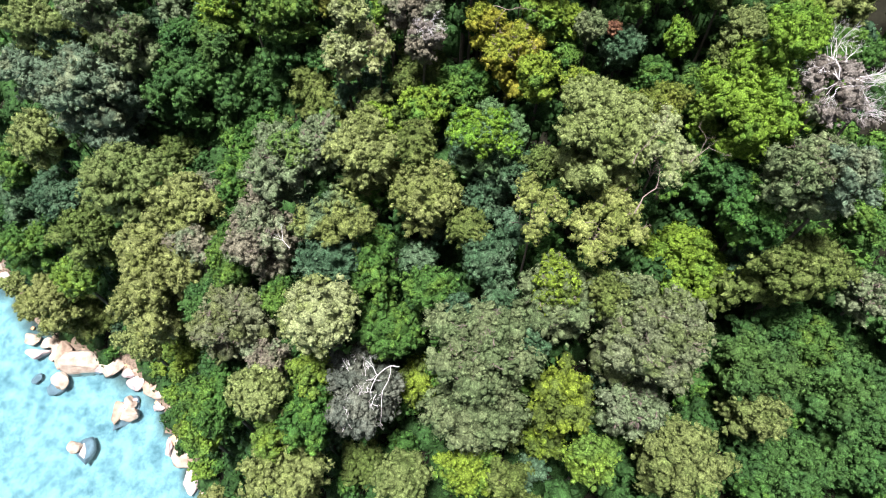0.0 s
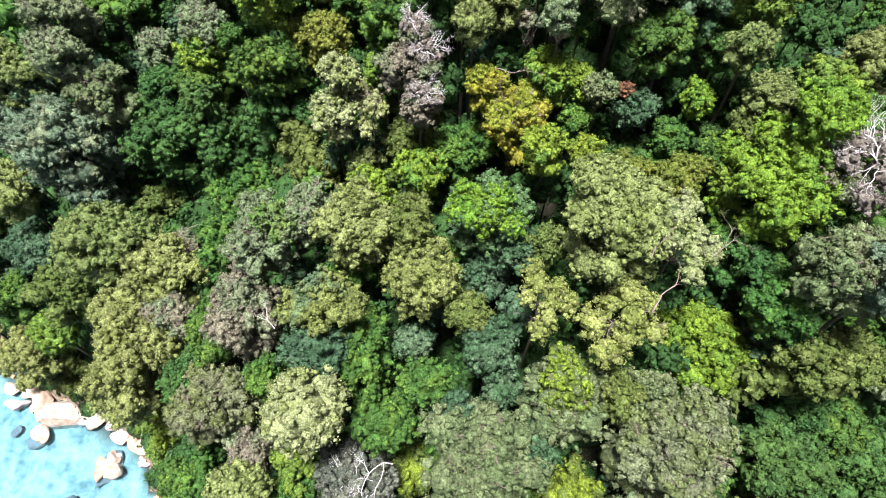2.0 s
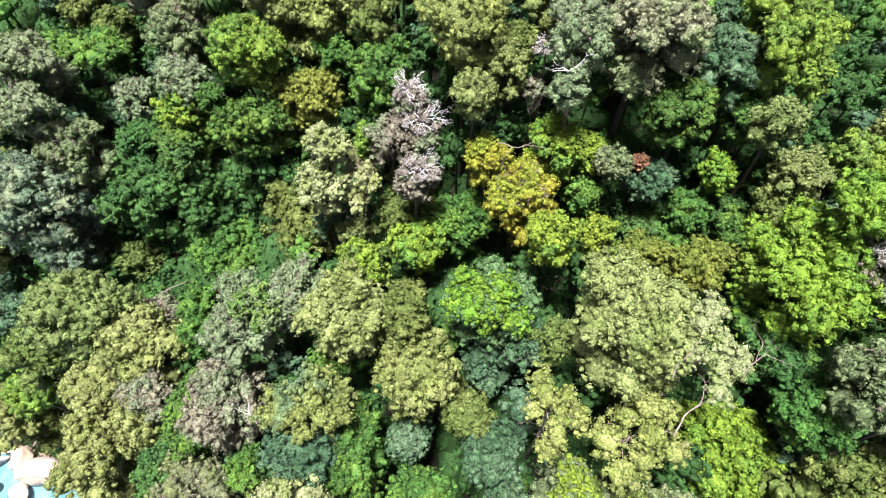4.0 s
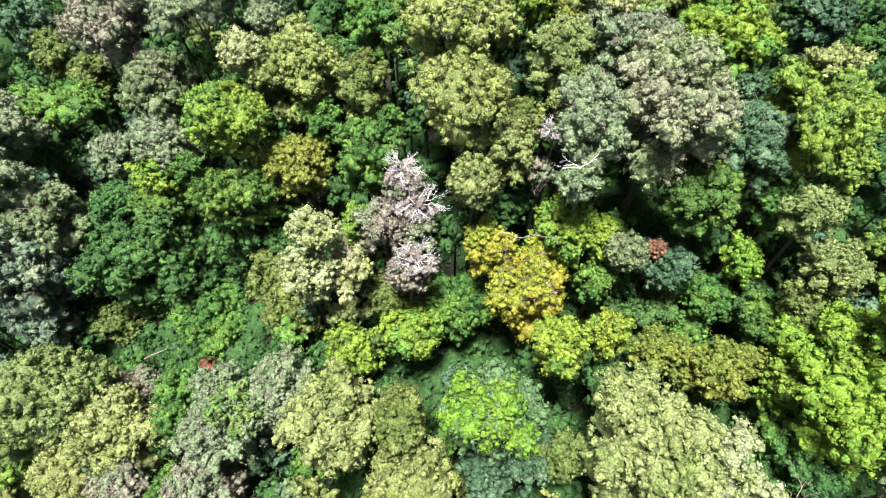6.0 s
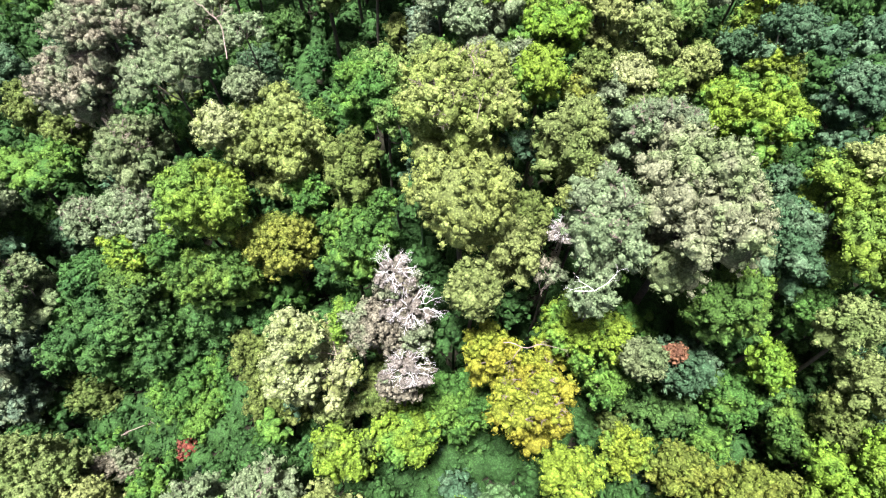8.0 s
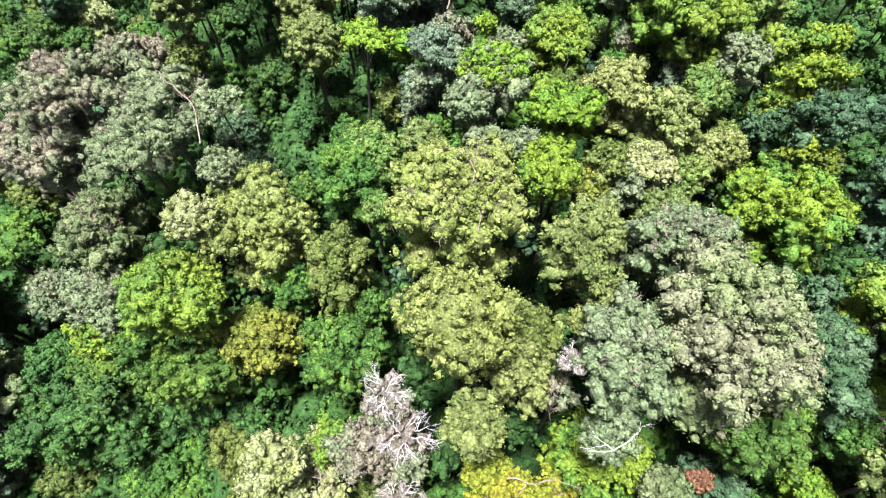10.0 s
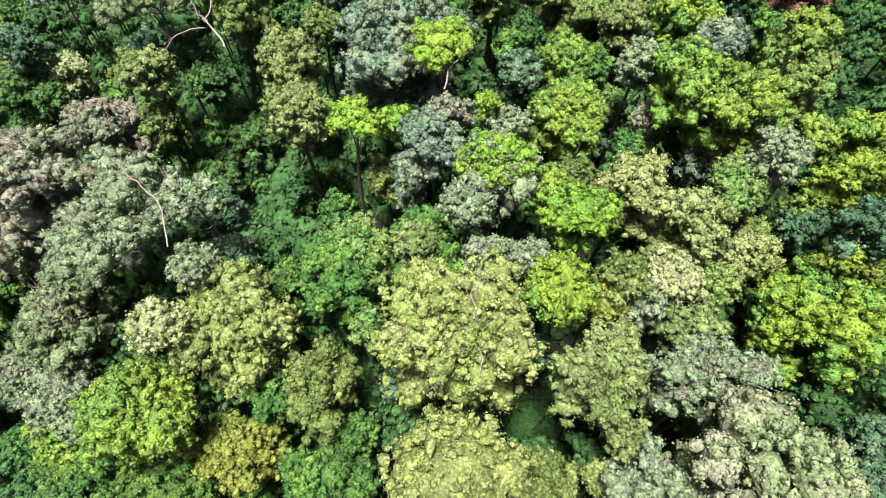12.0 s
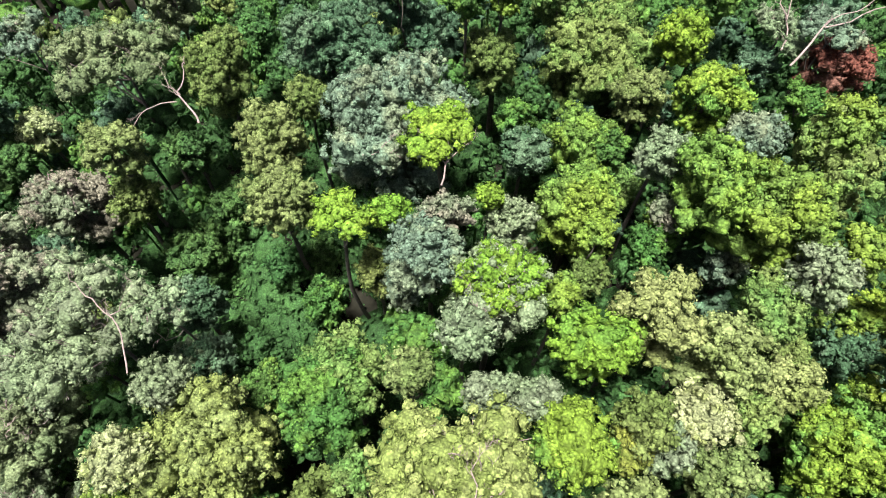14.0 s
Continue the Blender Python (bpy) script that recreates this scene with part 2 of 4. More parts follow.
# ---- the land: one hill that falls into the sea ----
HILL = (50.99, 14.26, 16.1, -13.14, -6.86, -7.37, -4.07, 6.96, 4.64, 0.2)


SHORE = np.array(((-300, 175), (-130, 92), (-96, 62), (-84, 48), (-76, 42), (-63, 38.5), (-55, 34), (-50, 27), (-46, 21), (-41, 14), (-30, -12), (-10, -60), (40, -140), (120, -300)), float)


def inland(x, y):
    """Metres from the shore line, over land positive."""
    best = np.full(np.shape(x), 1e9)
    side = np.zeros(np.shape(x))
    for a, b in zip(SHORE[:-1], SHORE[1:]):
        d = b - a
        s = np.clip(((x - a[0]) * d[0] + (y - a[1]) * d[1]) / (d @ d), 0, 1)
        ex, ey = x - a[0] - s * d[0], y - a[1] - s * d[1]
        q = np.hypot(ex, ey)
        hit = q < best
        best = np.where(hit, q, best)
        side = np.where(hit, np.sign(d[0] * ey - d[1] * ex), side)
    return best * np.where(side == 0, 1, side)


def relief(x, y):
    """Height of the hill's slope, in metres over the sea."""
    x, y = np.asarray(x, float), np.asarray(y, float)
    u, w = np.clip(x, -100, 46) / 50, (np.clip(y, -5, 118) - 60) / 50
    terms = (1, u, w, u * u, u * w, w * w, u ** 3, u * u * w, u * w * w, w ** 3)
    h = sum(c * k for c, k in zip(HILL, terms))
    s = inland(x, y) + 0.8 * np.sin(x * 0.7 + y * 0.4) + 0.5 * np.sin(y * 1.1 - x * 0.3)
    land = np.clip(h, 0.3 * s, 1.15 * s)
    land = land + 1.2 * np.sin(x * 0.21 + 1) * np.sin(y * 0.17) * np.clip(land / 15, 0, 1)
    # shallow sandy bottom
    return np.where(s > 0, land, -4.0 * (1 - np.exp(s / 14.0)))


def ground_sheet():
    inner = np.arange(-160, 161, 2.5)
    far = np.geomspace(20, 2800, 22)
    gx = np.concatenate([-160 - far[::-1], inner, 160 + far])
    gy = np.concatenate([-120 - far[::-1], np.arange(-120, 241, 2.5), 240 + far])
    x, y = np.meshgrid(gx, gy, indexing="ij")
    z = relief(x, y)
    rng = np.random.default_rng(3)
    z = z + rng.normal(0, 0.12, z.shape)
    n = len(gy)
    i, j = np.meshgrid(np.arange(len(gx) - 1), np.arange(n - 1), indexing="ij")
    quads = np.stack([i * n + j, (i + 1) * n + j, (i + 1) * n + j + 1, i * n + j + 1], -1)
    mat, nt, bsdf = nodes_of("forest_floor_and_sand")
    pos = nt.nodes.new("ShaderNodeNewGeometry")
    sep = nt.nodes.new("ShaderNodeSeparateXYZ")
    nt.links.new(pos.outputs["Position"], sep.inputs[0])
    mott = add(nt, "ShaderNodeTexNoise", Scale=0.35, Detail=6.0, Roughness=0.65)
    litter = add(nt, "ShaderNodeTexNoise", Scale=2.5, Detail=5.0, Roughness=0.7)
    for t in (mott, litter):
        nt.links.new(pos.outputs["Position"], t.inputs["Vector"])
    sand = ramp(nt, mott.outputs["Fac"], [(0.33, (0.20, 0.24, 0.25)), (0.45, (0.33, 0.36, 0.36)), (0.55, (0.46, 0.48, 0.45)), (0.7, (0.58, 0.58, 0.54))])
    # soil near black: the shade under the trees is put into its colour
    shaded_soil = ramp(nt, litter.outputs["Fac"], [(0.3, (0.006, 0.006, 0.004)), (0.7, (0.014, 0.013, 0.009))])
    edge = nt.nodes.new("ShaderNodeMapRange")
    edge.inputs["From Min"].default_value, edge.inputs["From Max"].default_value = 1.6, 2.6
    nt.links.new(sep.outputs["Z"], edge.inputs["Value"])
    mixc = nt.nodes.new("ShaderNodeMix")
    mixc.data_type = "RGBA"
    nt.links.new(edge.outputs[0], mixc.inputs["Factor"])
    nt.links.new(shaded_soil, mixc.inputs["B"])
    shelf = ramp(nt, litter.outputs["Fac"], [(0.35, (0.07, 0.052, 0.042)), (0.65, (0.19, 0.14, 0.115))])
    low = nt.nodes.new("ShaderNodeMapRange")
    low.inputs["From Min"].default_value, low.inputs["From Max"].default_value = -1.0, -0.15
    nt.links.new(sep.outputs["Z"], low.inputs["Value"])
    mix2 = nt.nodes.new("ShaderNodeMix")
    mix2.data_type = "RGBA"
    nt.links.new(low.outputs[0], mix2.inputs["Factor"])
    nt.links.new(sand, mix2.inputs["A"])
    nt.links.new(shelf, mix2.inputs["B"])
    nt.links.new(mix2.outputs["Result"], mixc.inputs["A"])
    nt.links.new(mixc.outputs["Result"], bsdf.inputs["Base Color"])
    bsdf.inputs["Roughness"].default_value = 0.95
    bsdf.inputs["Specular IOR Level"].default_value = 0.1
    g = Geo()
    g.put(np.stack([x, y, z], -1), quads)
    return tagged(new("ground", g.mesh("ground", mat, True)), "steep shade-darkened forest floor running down to a sandy sea bed", "ground", kind="structure")


def sea_sheet():
    mat, nt, bsdf = nodes_of("clear_turquoise_water")
    pos = nt.nodes.new("ShaderNodeNewGeometry")
    wave = add(nt, "ShaderNodeTexNoise", Scale=0.9, Detail=4.0, Roughness=0.6)
    nt.links.new(pos.outputs["Position"], wave.inputs["Vector"])
    bump = add(nt, "ShaderNodeBump", Strength=0.05, Distance=0.2)
    nt.links.new(wave.outputs["Fac"], bump.inputs["Height"])
    clear = nt.nodes.new("ShaderNodeBsdfTransparent")
    clear.inputs[0].default_value = (0.42, 0.60, 0.68, 1)
    gloss = add(nt, "ShaderNodeBsdfGlossy", Roughness=0.03)
    fres = add(nt, "ShaderNodeFresnel", IOR=1.33)
    for n in (gloss, fres):
        nt.links.new(bump.outputs[0], n.inputs["Normal"])
    mix = nt.nodes.new("ShaderNodeMixShader")
    nt.links.new(fres.outputs[0], mix.inputs[0])
    nt.links.new(clear.outputs[0], mix.inputs[1])
    nt.links.new(gloss.outputs[0], mix.inputs[2])
    nt.links.new(mix.outputs[0], nt.nodes["Material Output"].inputs["Surface"])
    nt.nodes.remove(bsdf)
    s = np.concatenate([-np.geomspace(3000, 60, 12), np.linspace(-40, 40, 5), np.geomspace(60, 3000, 12)])
    x, y = np.meshgrid(s - 60, s + 30, indexing="ij")
    n = len(s)
    i, j = np.meshgrid(np.arange(n - 1), np.arange(n - 1), indexing="ij")
    g = Geo()
    g.put(np.stack([x, y, 0 * x], -1), np.stack([i * n + j, (i + 1) * n + j, (i + 1) * n + j + 1, i * n + j + 1], -1))
    return tagged(new("water", g.mesh("water", mat, True)), "clear shallow turquoise sea along the rocky shore", "sea", kind="structure")


ground_sheet()
sea_sheet()


# ---- trees ----
def lobes_of(rng, shape, rx, ry, rz):
    """Boughs of a crown: centres and half axes, round the crown's middle."""
    r = (rx + ry) / 2
    if shape == "dome":
        n = 7
        out = [(0, 0, -0.1 * rz, 0.80, 0.95)]
        for k in range(n):
            a = 2 * np.pi * k / n + rng.uniform(-0.3, 0.3)
            out.append((0.52 * rx * math.cos(a), 0.52 * ry * math.sin(a), rz * rng.uniform(-0.35, 0.1), rng.uniform(0.42, 0.52), 0.7))
    elif shape == "umbrella":
        out = []
        for k in range(6):
            a, d = 2 * np.pi * k / 5 + rng.uniform(-0.4, 0.4), (0.0 if k == 5 else 0.58)
            out.append((d * rx * math.cos(a), d * ry * math.sin(a), rz * (0.5 - 0.35 * d + rng.uniform(-0.1, 0.1)), rng.uniform(0.42, 0.52), 0.5))
    elif shape == "open":
        n = int(np.clip(5 + r * 0.9, 6, 10))
        out = []
        for k in range(n):
            a, d = k * 2.4 + rng.uniform(-0.4, 0.4), math.sqrt((k + 0.4) / n) * 0.76
            out.append((d * rx * math.cos(a), d * ry * math.sin(a), rz * (0.6 - 0.9 * d + rng.uniform(-0.3, 0.25)), rng.uniform(0.25, 0.36), 0.8))
    else:
        n = int(np.clip(6 + r * 1.7, 7, 17))
        out = [(rng.uniform(-0.1, 0.1) * rx, rng.uniform(-0.1, 0.1) * ry, -0.2 * rz, 0.56, 0.9)]
        for k in range(n):
            a, d = k * 2.4 + rng.uniform(-0.4, 0.4), math.sqrt((k + 0.5) / n) * rng.uniform(0.68, 0.8)
            out.append((d * rx * math.cos(a), d * ry * math.sin(a), rz * (0.62 - 1.05 * d + rng.uniform(-0.22, 0.22)), rng.uniform(0.21, 0.34), rng.uniform(0.8, 1.05)))
    if shape in ("dome", "spread"):
        # lower boughs that close the sides of the crown
        for k in range(8):
            a = 0.785 * k + rng.uniform(-0.3, 0.3)
            d = rng.uniform(0.5, 0.66)
            out.append((d * rx * math.cos(a), d * ry * math.sin(a), -rng.uniform(0.4, 0.95) * r, rng.uniform(0.26, 0.36), 1.0))
        out.append((0, 0, -1.15 * r, 0.55, 1.0))
    lobes = []
    for x, y, z, s, f in out:
        lobes.append((np.array((x, y, z)), np.array((s * rx, s * ry, s * r * f)), 0.42 if z < -0.4 * r else 1.0))
    return lobes


def half_ball():
    """The upper part of a small rough ball, open below."""
    v, f = ICO[1]
    f = f[(v[f][:, :, 2].mean(1) > -0.25)]
    used = np.unique(f)
    back = np.full(len(v), -1)
    back[used] = np.arange(len(used))
    return v[used], back[f]


TUFT, TUFT_FACES = half_ball()


def leaves_at(rng, g, p, face, leaf, flutter=0.75):
    """Single leaves, each a small folded kite, at the points p, roughly facing along face."""
    m = len(p)
    nor = face + unit(rng, m) * flutter
    nor /= np.linalg.norm(nor, axis=1, keepdims=True)
    a = np.cross(nor, unit(rng, m))
    a /= np.linalg.norm(a, axis=1, keepdims=True) + 1e-9
    b = np.cross(nor, a)
    ln, wd = leaf * rng.uniform(0.7, 1.25, m)[:, None], leaf * rng.uniform(0.42, 0.72, m)[:, None]
    q = np.stack([p - a * ln * 0.5, p + b * wd * 0.6 + nor * 0.03, p + a * ln * 0.6 - nor * 0.1 * ln, p - b * wd * 0.6 + nor * 0.03], 1)
    g.put(q, np.arange(4 * m).reshape(-1, 4))


def crown_geo(rng, lobes, leaf, cover=1.0, tuft=0.3, most=0.6, dense=1.7, body=2, least=0.36, solid=True):
    """Foliage: every bough is a heap of tufts, every tuft a heap of single leaves over a small solid core."""
    g = Geo()
    lv, lf = ICO[body]
    for c, ax, fine in lobes:
        r = ax.mean()
        jit = 1 + rng.normal(0, 0.09, (len(lv), 1))
        g.put(c + lv * jit * ax * 0.68, tris=lf)
        # leaves close on the bough itself
        m = int(cover * 0.55 * (r / leaf) ** 2)
        d0 = unit(rng, m)
        d0[:, 2] = np.where(d0[:, 2] < -0.35, -d0[:, 2], d0[:, 2])
        leaves_at(rng, g, c + d0 * ax * rng.uniform(0.68, 0.8, (m, 1)), d0, leaf * 1.2, 0.4)
        rt = np.clip(tuft * r, least, most) * rng.uniform(0.9, 1.1)
        n = int(np.clip(dense * fine ** 0.5 * (r / rt) ** 2, 6, 300))
        k = np.arange(n) + 0.5
        zz = 1 - k / n * 1.3
        ph = k * 2.39996 + rng.uniform(0, 6)
        d = np.stack([np.cos(ph) * np.sqrt(1 - zz ** 2), np.sin(ph) * np.sqrt(1 - zz ** 2), zz], -1)
        d += rng.normal(0, 0.18, d.shape)
        d /= np.linalg.norm(d, axis=1, keepdims=True)
        tc = c + d * ax * (0.86 + rng.uniform(-0.16, 0.16, (n, 1)))
        tr = rt * rng.uniform(0.55, 1.3, n)
        # drop tufts that lie deep in another bough
        keep = np.ones(n, bool)
        for c2, ax2, _ in lobes:
            if c2 is not c:
                keep &= (((tc - c2) / (ax2 * 0.76)) ** 2).sum(1) > 1
        d, tc, tr = d[keep], tc[keep], tr[keep]
        if not len(tc):
            continue
        axis = d + np.array((0, 0, 0.6))
        axis /= np.linalg.norm(axis, axis=1, keepdims=True)
        e1 = np.cross(axis, np.array((0.31, 0.95, 0.1)))
        e1 /= np.linalg.norm(e1, axis=1, keepdims=True)
        e2 = np.cross(axis, e1)
        if solid:
            wide = rng.uniform(0.7, 1.4, len(tc))
            q = TUFT[None] * (1 + rng.normal(0, 0.26, (len(tc), len(TUFT), 1))) * (tr[:, None] * np.stack([wide, 1 / wide, np.ones(len(tc))], -1) * 0.70)[:, None]
            core = tc[:, None] + q[:, :, :1] * e1[:, None] + q[:, :, 1:2] * e2[:, None] + q[:, :, 2:] * axis[:, None]
            g.put(core, tris=(TUFT_FACES[None] + len(TUFT) * np.arange(len(tc))[:, None, None]))
        # leaves spread evenly over the outer side of each tuft
        per = np.maximum((cover * fine ** 0.5 * 4.8 * (tr / leaf) ** 2).astype(int), 5)
        own = np.repeat(np.arange(len(tc)), per)
        m = len(own)
        kk = np.arange(m) - np.repeat(np.cumsum(per) - per, per) + 0.5
        z1 = 1 - kk / per[own] * 1.3
        p1 = kk * 2.39996 + own * 1.7
        s1 = np.sqrt(np.maximum(1 - z1 ** 2, 0))
        nd = axis[own] * z1[:, None] + e1[own] * (s1 * np.cos(p1))[:, None] + e2[own] * (s1 * np.sin(p1))[:, None]
        nd += rng.normal(0, 0.1, nd.shape)
        leaves_at(rng, g, tc[own] + nd * (tr[own] * rng.uniform(0.72, 1.15, m))[:, None], nd, leaf, 0.5)
    return g


def fork(rng, geo, at, way, length, width, level, up=0.12, sides=5):
    """Bare branches that fork and fork again."""
    end = at + way * length
    tube(geo, bent(rng, at, end, 4 if level > 1 else 3, 0.1), np.linspace(width, width * 0.6, 4 if level > 1 else 3), sides if level > 1 else 3)
    if level == 0:
        return
    for k in range(3):
        w = way + unit(rng, 1)[0] * 0.75 + np.array((0, 0, up))
        w /= np.linalg.norm(w)
        s = at + way * length * (1.0 if k == 0 else rng.uniform(0.45, 1.0))
        fork(rng, geo, s, w, length * rng.uniform(0.55, 0.8), width * 0.55, level - 1, up, sides)


PLACED = []
count = 0


def tree(species, shape, x, y, z, rx, ry, leaf=0.0, creeper=None):
    """A tree whose crown has its middle at x, y, z and the half widths rx, ry.

    creeper: (species, x, y, reach), foliage of another kind over the boughs near that point, in crown widths."""
    global count
    count += 1
    rng = np.random.default_rng(1000 + count)
    r = (rx + ry) / 2
    rz = r * {"dome": 0.62, "umbrella": 0.4, "bare": 0.6}.get(shape, 0.58)
    base = min(float(relief(x, y)) - 0.3, z - rz - 2.0)
    PLACED.append((x, y, r, z))
    thing = new("dead_tree" if shape == "bare" else ("small_tree" if r < 1.9 else "tree"))
    thing.location = (x, y, base)
    label = SPECIES[species][4]
    size = "tall " if r > 5 else ("small " if r < 2.2 else "")
    tagged(thing, size + label if not label.startswith(("large", "small", "slender")) else label, "dead tree" if shape == "bare" else ("small tree" if r < 1.9 else "tree"), "rainforest trees")
    mid = np.array((0, 0, z - base))
    wood = DEAD_WOOD if species in ("dead", "greybare") else (PALE_BARK if shape == "open" or species in ("creamslender", "silver", "cream", "lightolive", "greybrown", "silverolive", "khakigrey", "brown", "brownpink", "gold") else SHADED_BARK)
    g = Geo()
    lean = np.append(rng.normal(0, 0.06 * r, 2), 0)
    crotch = mid + np.array((0, 0, -0.55 * rz)) + lean
    tw = (0.032 * r + 0.08) * (0.6 if shape == "open" else 1)
    stem = bent(rng, (0, 0, 0), crotch, 7, 0.02)
    tube(g, stem, np.linspace(tw * 1.5, tw * 0.75, 7), 8)
    # every trunk takes the darkened bark, pale-limbed and dead trees too
    part("trunk", g.mesh("trunk", SHADED_BARK, True), thing)
    if shape == "bare":
        for k in range(8):
            g = Geo()
            a = k * 2.4 + rng.uniform(-0.3, 0.3)
            w = np.array((math.cos(a) * rx, math.sin(a) * ry, rz * rng.uniform(0.35, 0.9)))
            ln = np.linalg.norm(w)
            fork(rng, g, crotch, w / ln, ln * 0.40, tw * 0.22, 4, 0.02)
            part("branch", g.mesh("branch", wood, True), thing, "bleached white forking branch")
        lob = lobes_of(rng, "open", rx, ry, rz)
        part("crown", crown_geo(rng, [(c + mid - np.array((0, 0, rz * 0.85)), ax * 0.8, 0.8) for c, ax, _ in lob], 0.24, 0.45).mesh("crown", LEAVES[species]), thing, "haze of fine withered twigs and leaves")
        return thing
    lobes = [(c + mid, ax, fine) for c, ax, fine in lobes_of(rng, shape, rx, ry, rz)]
    if relief(x, y) < 7:
        lobes = [b for b in lobes if b[0][2] - mid[2] > -0.42 * r]
    for c, ax, _ in lobes[:9]:
        g = Geo()
        s = np.array(stem[-2]) if rng.random() < 0.4 else crotch
        pts = bent(rng, s, c + np.array((0, 0, 0.25 * ax[2])), 5, 0.1)
        tube(g, pts, np.linspace(tw * 0.55, tw * 0.2, 5), 5)
        if wood is PALE_BARK and shape == "spread" and r > 3.2:
            # pale twigs that show where the foliage opens
            for q in range(3):
                w = unit(rng, 1)[0] + np.array((0, -0.3, 0.8))
                w /= np.linalg.norm(w)
                fork(rng, g, c, w, ax.mean() * 0.62, 0.07, 2, 0.1)
        if shape == "open" or species == "greybare":
            for q in range(3):
                w = unit(rng, 1)[0] + np.array((0, 0, 0.6))
                w /= np.linalg.norm(w)
                fork(rng, g, pts[2 + q % 3], w, ax.mean() * 0.8, tw * 0.28, 2 if species == "greybare" else 1, 0.2)
        part("limb", g.mesh("limb", wood, True), thing)
    near = z > 58
    size = leaf or (0.19 if z > 68 else 0.22 if near else 0.27)
    if creeper:
        kind, cx, cy, reach = creeper
        over = [b for b in lobes if math.hypot(b[0][0] / rx - cx, b[0][1] / ry - cy) < reach and b[0][2] - mid[2] > -0.6 * rz]
        if over:
            part("creeper", crown_geo(rng, [(c + np.array((0, -0.06, 0.3) * ax), ax * 1.04, f) for c, ax, f in over], size, 0.85, 0.36, 0.36, least=0.24).mesh("creeper", LEAVES[kind], True), thing, "patch of bright climbing foliage")
    part("crown", crown_geo(rng, lobes, size, 0.85, 0.30 if shape == "dome" else 0.36, 0.40 if near else 0.52, least=0.26 if near else 0.34).mesh("crown", LEAVES[species], True), thing)
    return thing


def bare_limb(thing, wood, width, *points):
    """A bare limb that shows on the outside of a crown, through these places."""
    rng = np.random.default_rng(int(abs(points[0][0]) * 100) + len(points))
    pts = np.array(points) - np.array(thing.location)
    fine = np.concatenate([bent(rng, a, b, 4, 0.06)[:-1] for a, b in zip(pts[:-1], pts[1:])] + [pts[-1:]])
    g = Geo()
    tube(g, fine, np.linspace(width, width * 0.45, len(fine)), 7)
    for q in (len(fine) // 2, len(fine) - 1):
        w = fine[q] - fine[q - 1]
        fork(rng, g, fine[q], w / np.linalg.norm(w), 0.7, width * 0.4, 2, 0.1)
    part("limb", g.mesh("limb", wood, True), thing, "bare limb showing outside the foliage")


tree("khaki", "dome", -2.0, 38.1, 58.8, 4.4, 4.5)
tree("limeblue", "spread", 5.0, 43.7, 61.6, 5.0, 4.8, creeper=("limepure", -0.15, -0.25, 0.72))
tree("khaki2", "spread", -8.6, 43.4, 60.4, 5.0, 5.4)
tree("olive", "dome", -3.0, 43.0, 61.0, 2.3, 3.6)
tree("cream", "dome", -13.2, 25.5, 54.5, 4.6, 4.7)
tree("khakiblue", "spread", -12.1, 35.6, 57.0, 5.2, 4.4)
tree("bluegreen", "dome", -12.7, 31.7, 54.7, 3.9, 3.3)
tree("silver", "spread", -19.6, 44.6, 56.8, 4.3, 5.9, creeper=("green2", 0.3, 0.0, 0.34))
tree("silver", "spread", -14.6, 47.0, 57.2, 3.5, 4.4)
tree("lightolive", "open", 9.5, 33.1, 62.6, 3.0, 4.3)
tree("lightolive", "open", 16.2, 31.4, 61.9, 4.9, 4.8)
tree("silverolive", "spread", 11.4, 26.0, 57.3, 4.6, 5.4, creeper=("limeolive", 0.1, 0.25, 0.35))
host = tree("khaki2", "spread", 15.8, 39.3, 67.6, 5.5, 6.9)
bare_limb(host, PALE_BARK, 0.05, (17.6, 34.2, 67.8), (18.4, 35.3, 68.5), (19.1, 36.0, 68.9))
host = tree("cream", "open", 21.5, 37.3, 66.8, 3.4, 5.2)
bare_limb(host, PALE_BARK, 0.07, (17.9, 30.6, 65.0), (18.7, 31.9, 65.7), (19.9, 32.6, 66.1), (20.2, 33.6, 66.7))
bare_limb(host, PALE_BARK, 0.04, (23.1, 34.7, 67.4), (24.1, 35.4, 67.8), (24.9, 35.9, 68.1), (25.8, 35.5, 67.9))
bare_limb(host, PALE_BARK, 0.03, (24.1, 35.4, 67.8), (24.6, 36.4, 68.4), (24.4, 37.0, 68.8))
tree("lime", "spread", 27.5, 32.5, 52.6, 5.4, 6.2)
tree("khakigrey", "spread", 21.0, 21.9, 56.6, 6.8, 6.5)
tree("silver", "spread", 18.9, 16.1, 52.0, 4.2, 3.0)
tree("silverolive", "spread", 3.8, 20.8, 56.7, 6.0, 6.1)
tree("limeolive", "spread", 12.3, 17.3, 51.8, 3.7, 4.8)
tree("lime2", "spread", 14.8, 11.7, 50.4, 3.0, 3.2)
host = tree("greybare", "spread", -9.3, 20.1, 45.2, 4.9, 6.6)
bare_limb(host, DEAD_WOOD, 0.05, (-4.8, 21.5, 48.5), (-5.8, 21.6, 48.5), (-7.2, 20.7, 48.0), (-8.0, 18.8, 46.9), (-7.6, 17.6, 46.2))
bare_limb(host, DEAD_WOOD, 0.04, (-7.2, 20.7, 48.0), (-7.7, 21.5, 48.5), (-8.3, 22.0, 48.8))
bare_limb(host, DEAD_WOOD, 0.04, (-5.8, 21.6, 48.5), (-6.6, 19.3, 47.2), (-6.8, 16.7, 45.6))
tree("khaki2", "dome", -20.6, 19.2, 47.2, 3.5, 3.2)
tree("brown", "spread", -20.4, 23.5, 46.0, 3.2, 3.3)
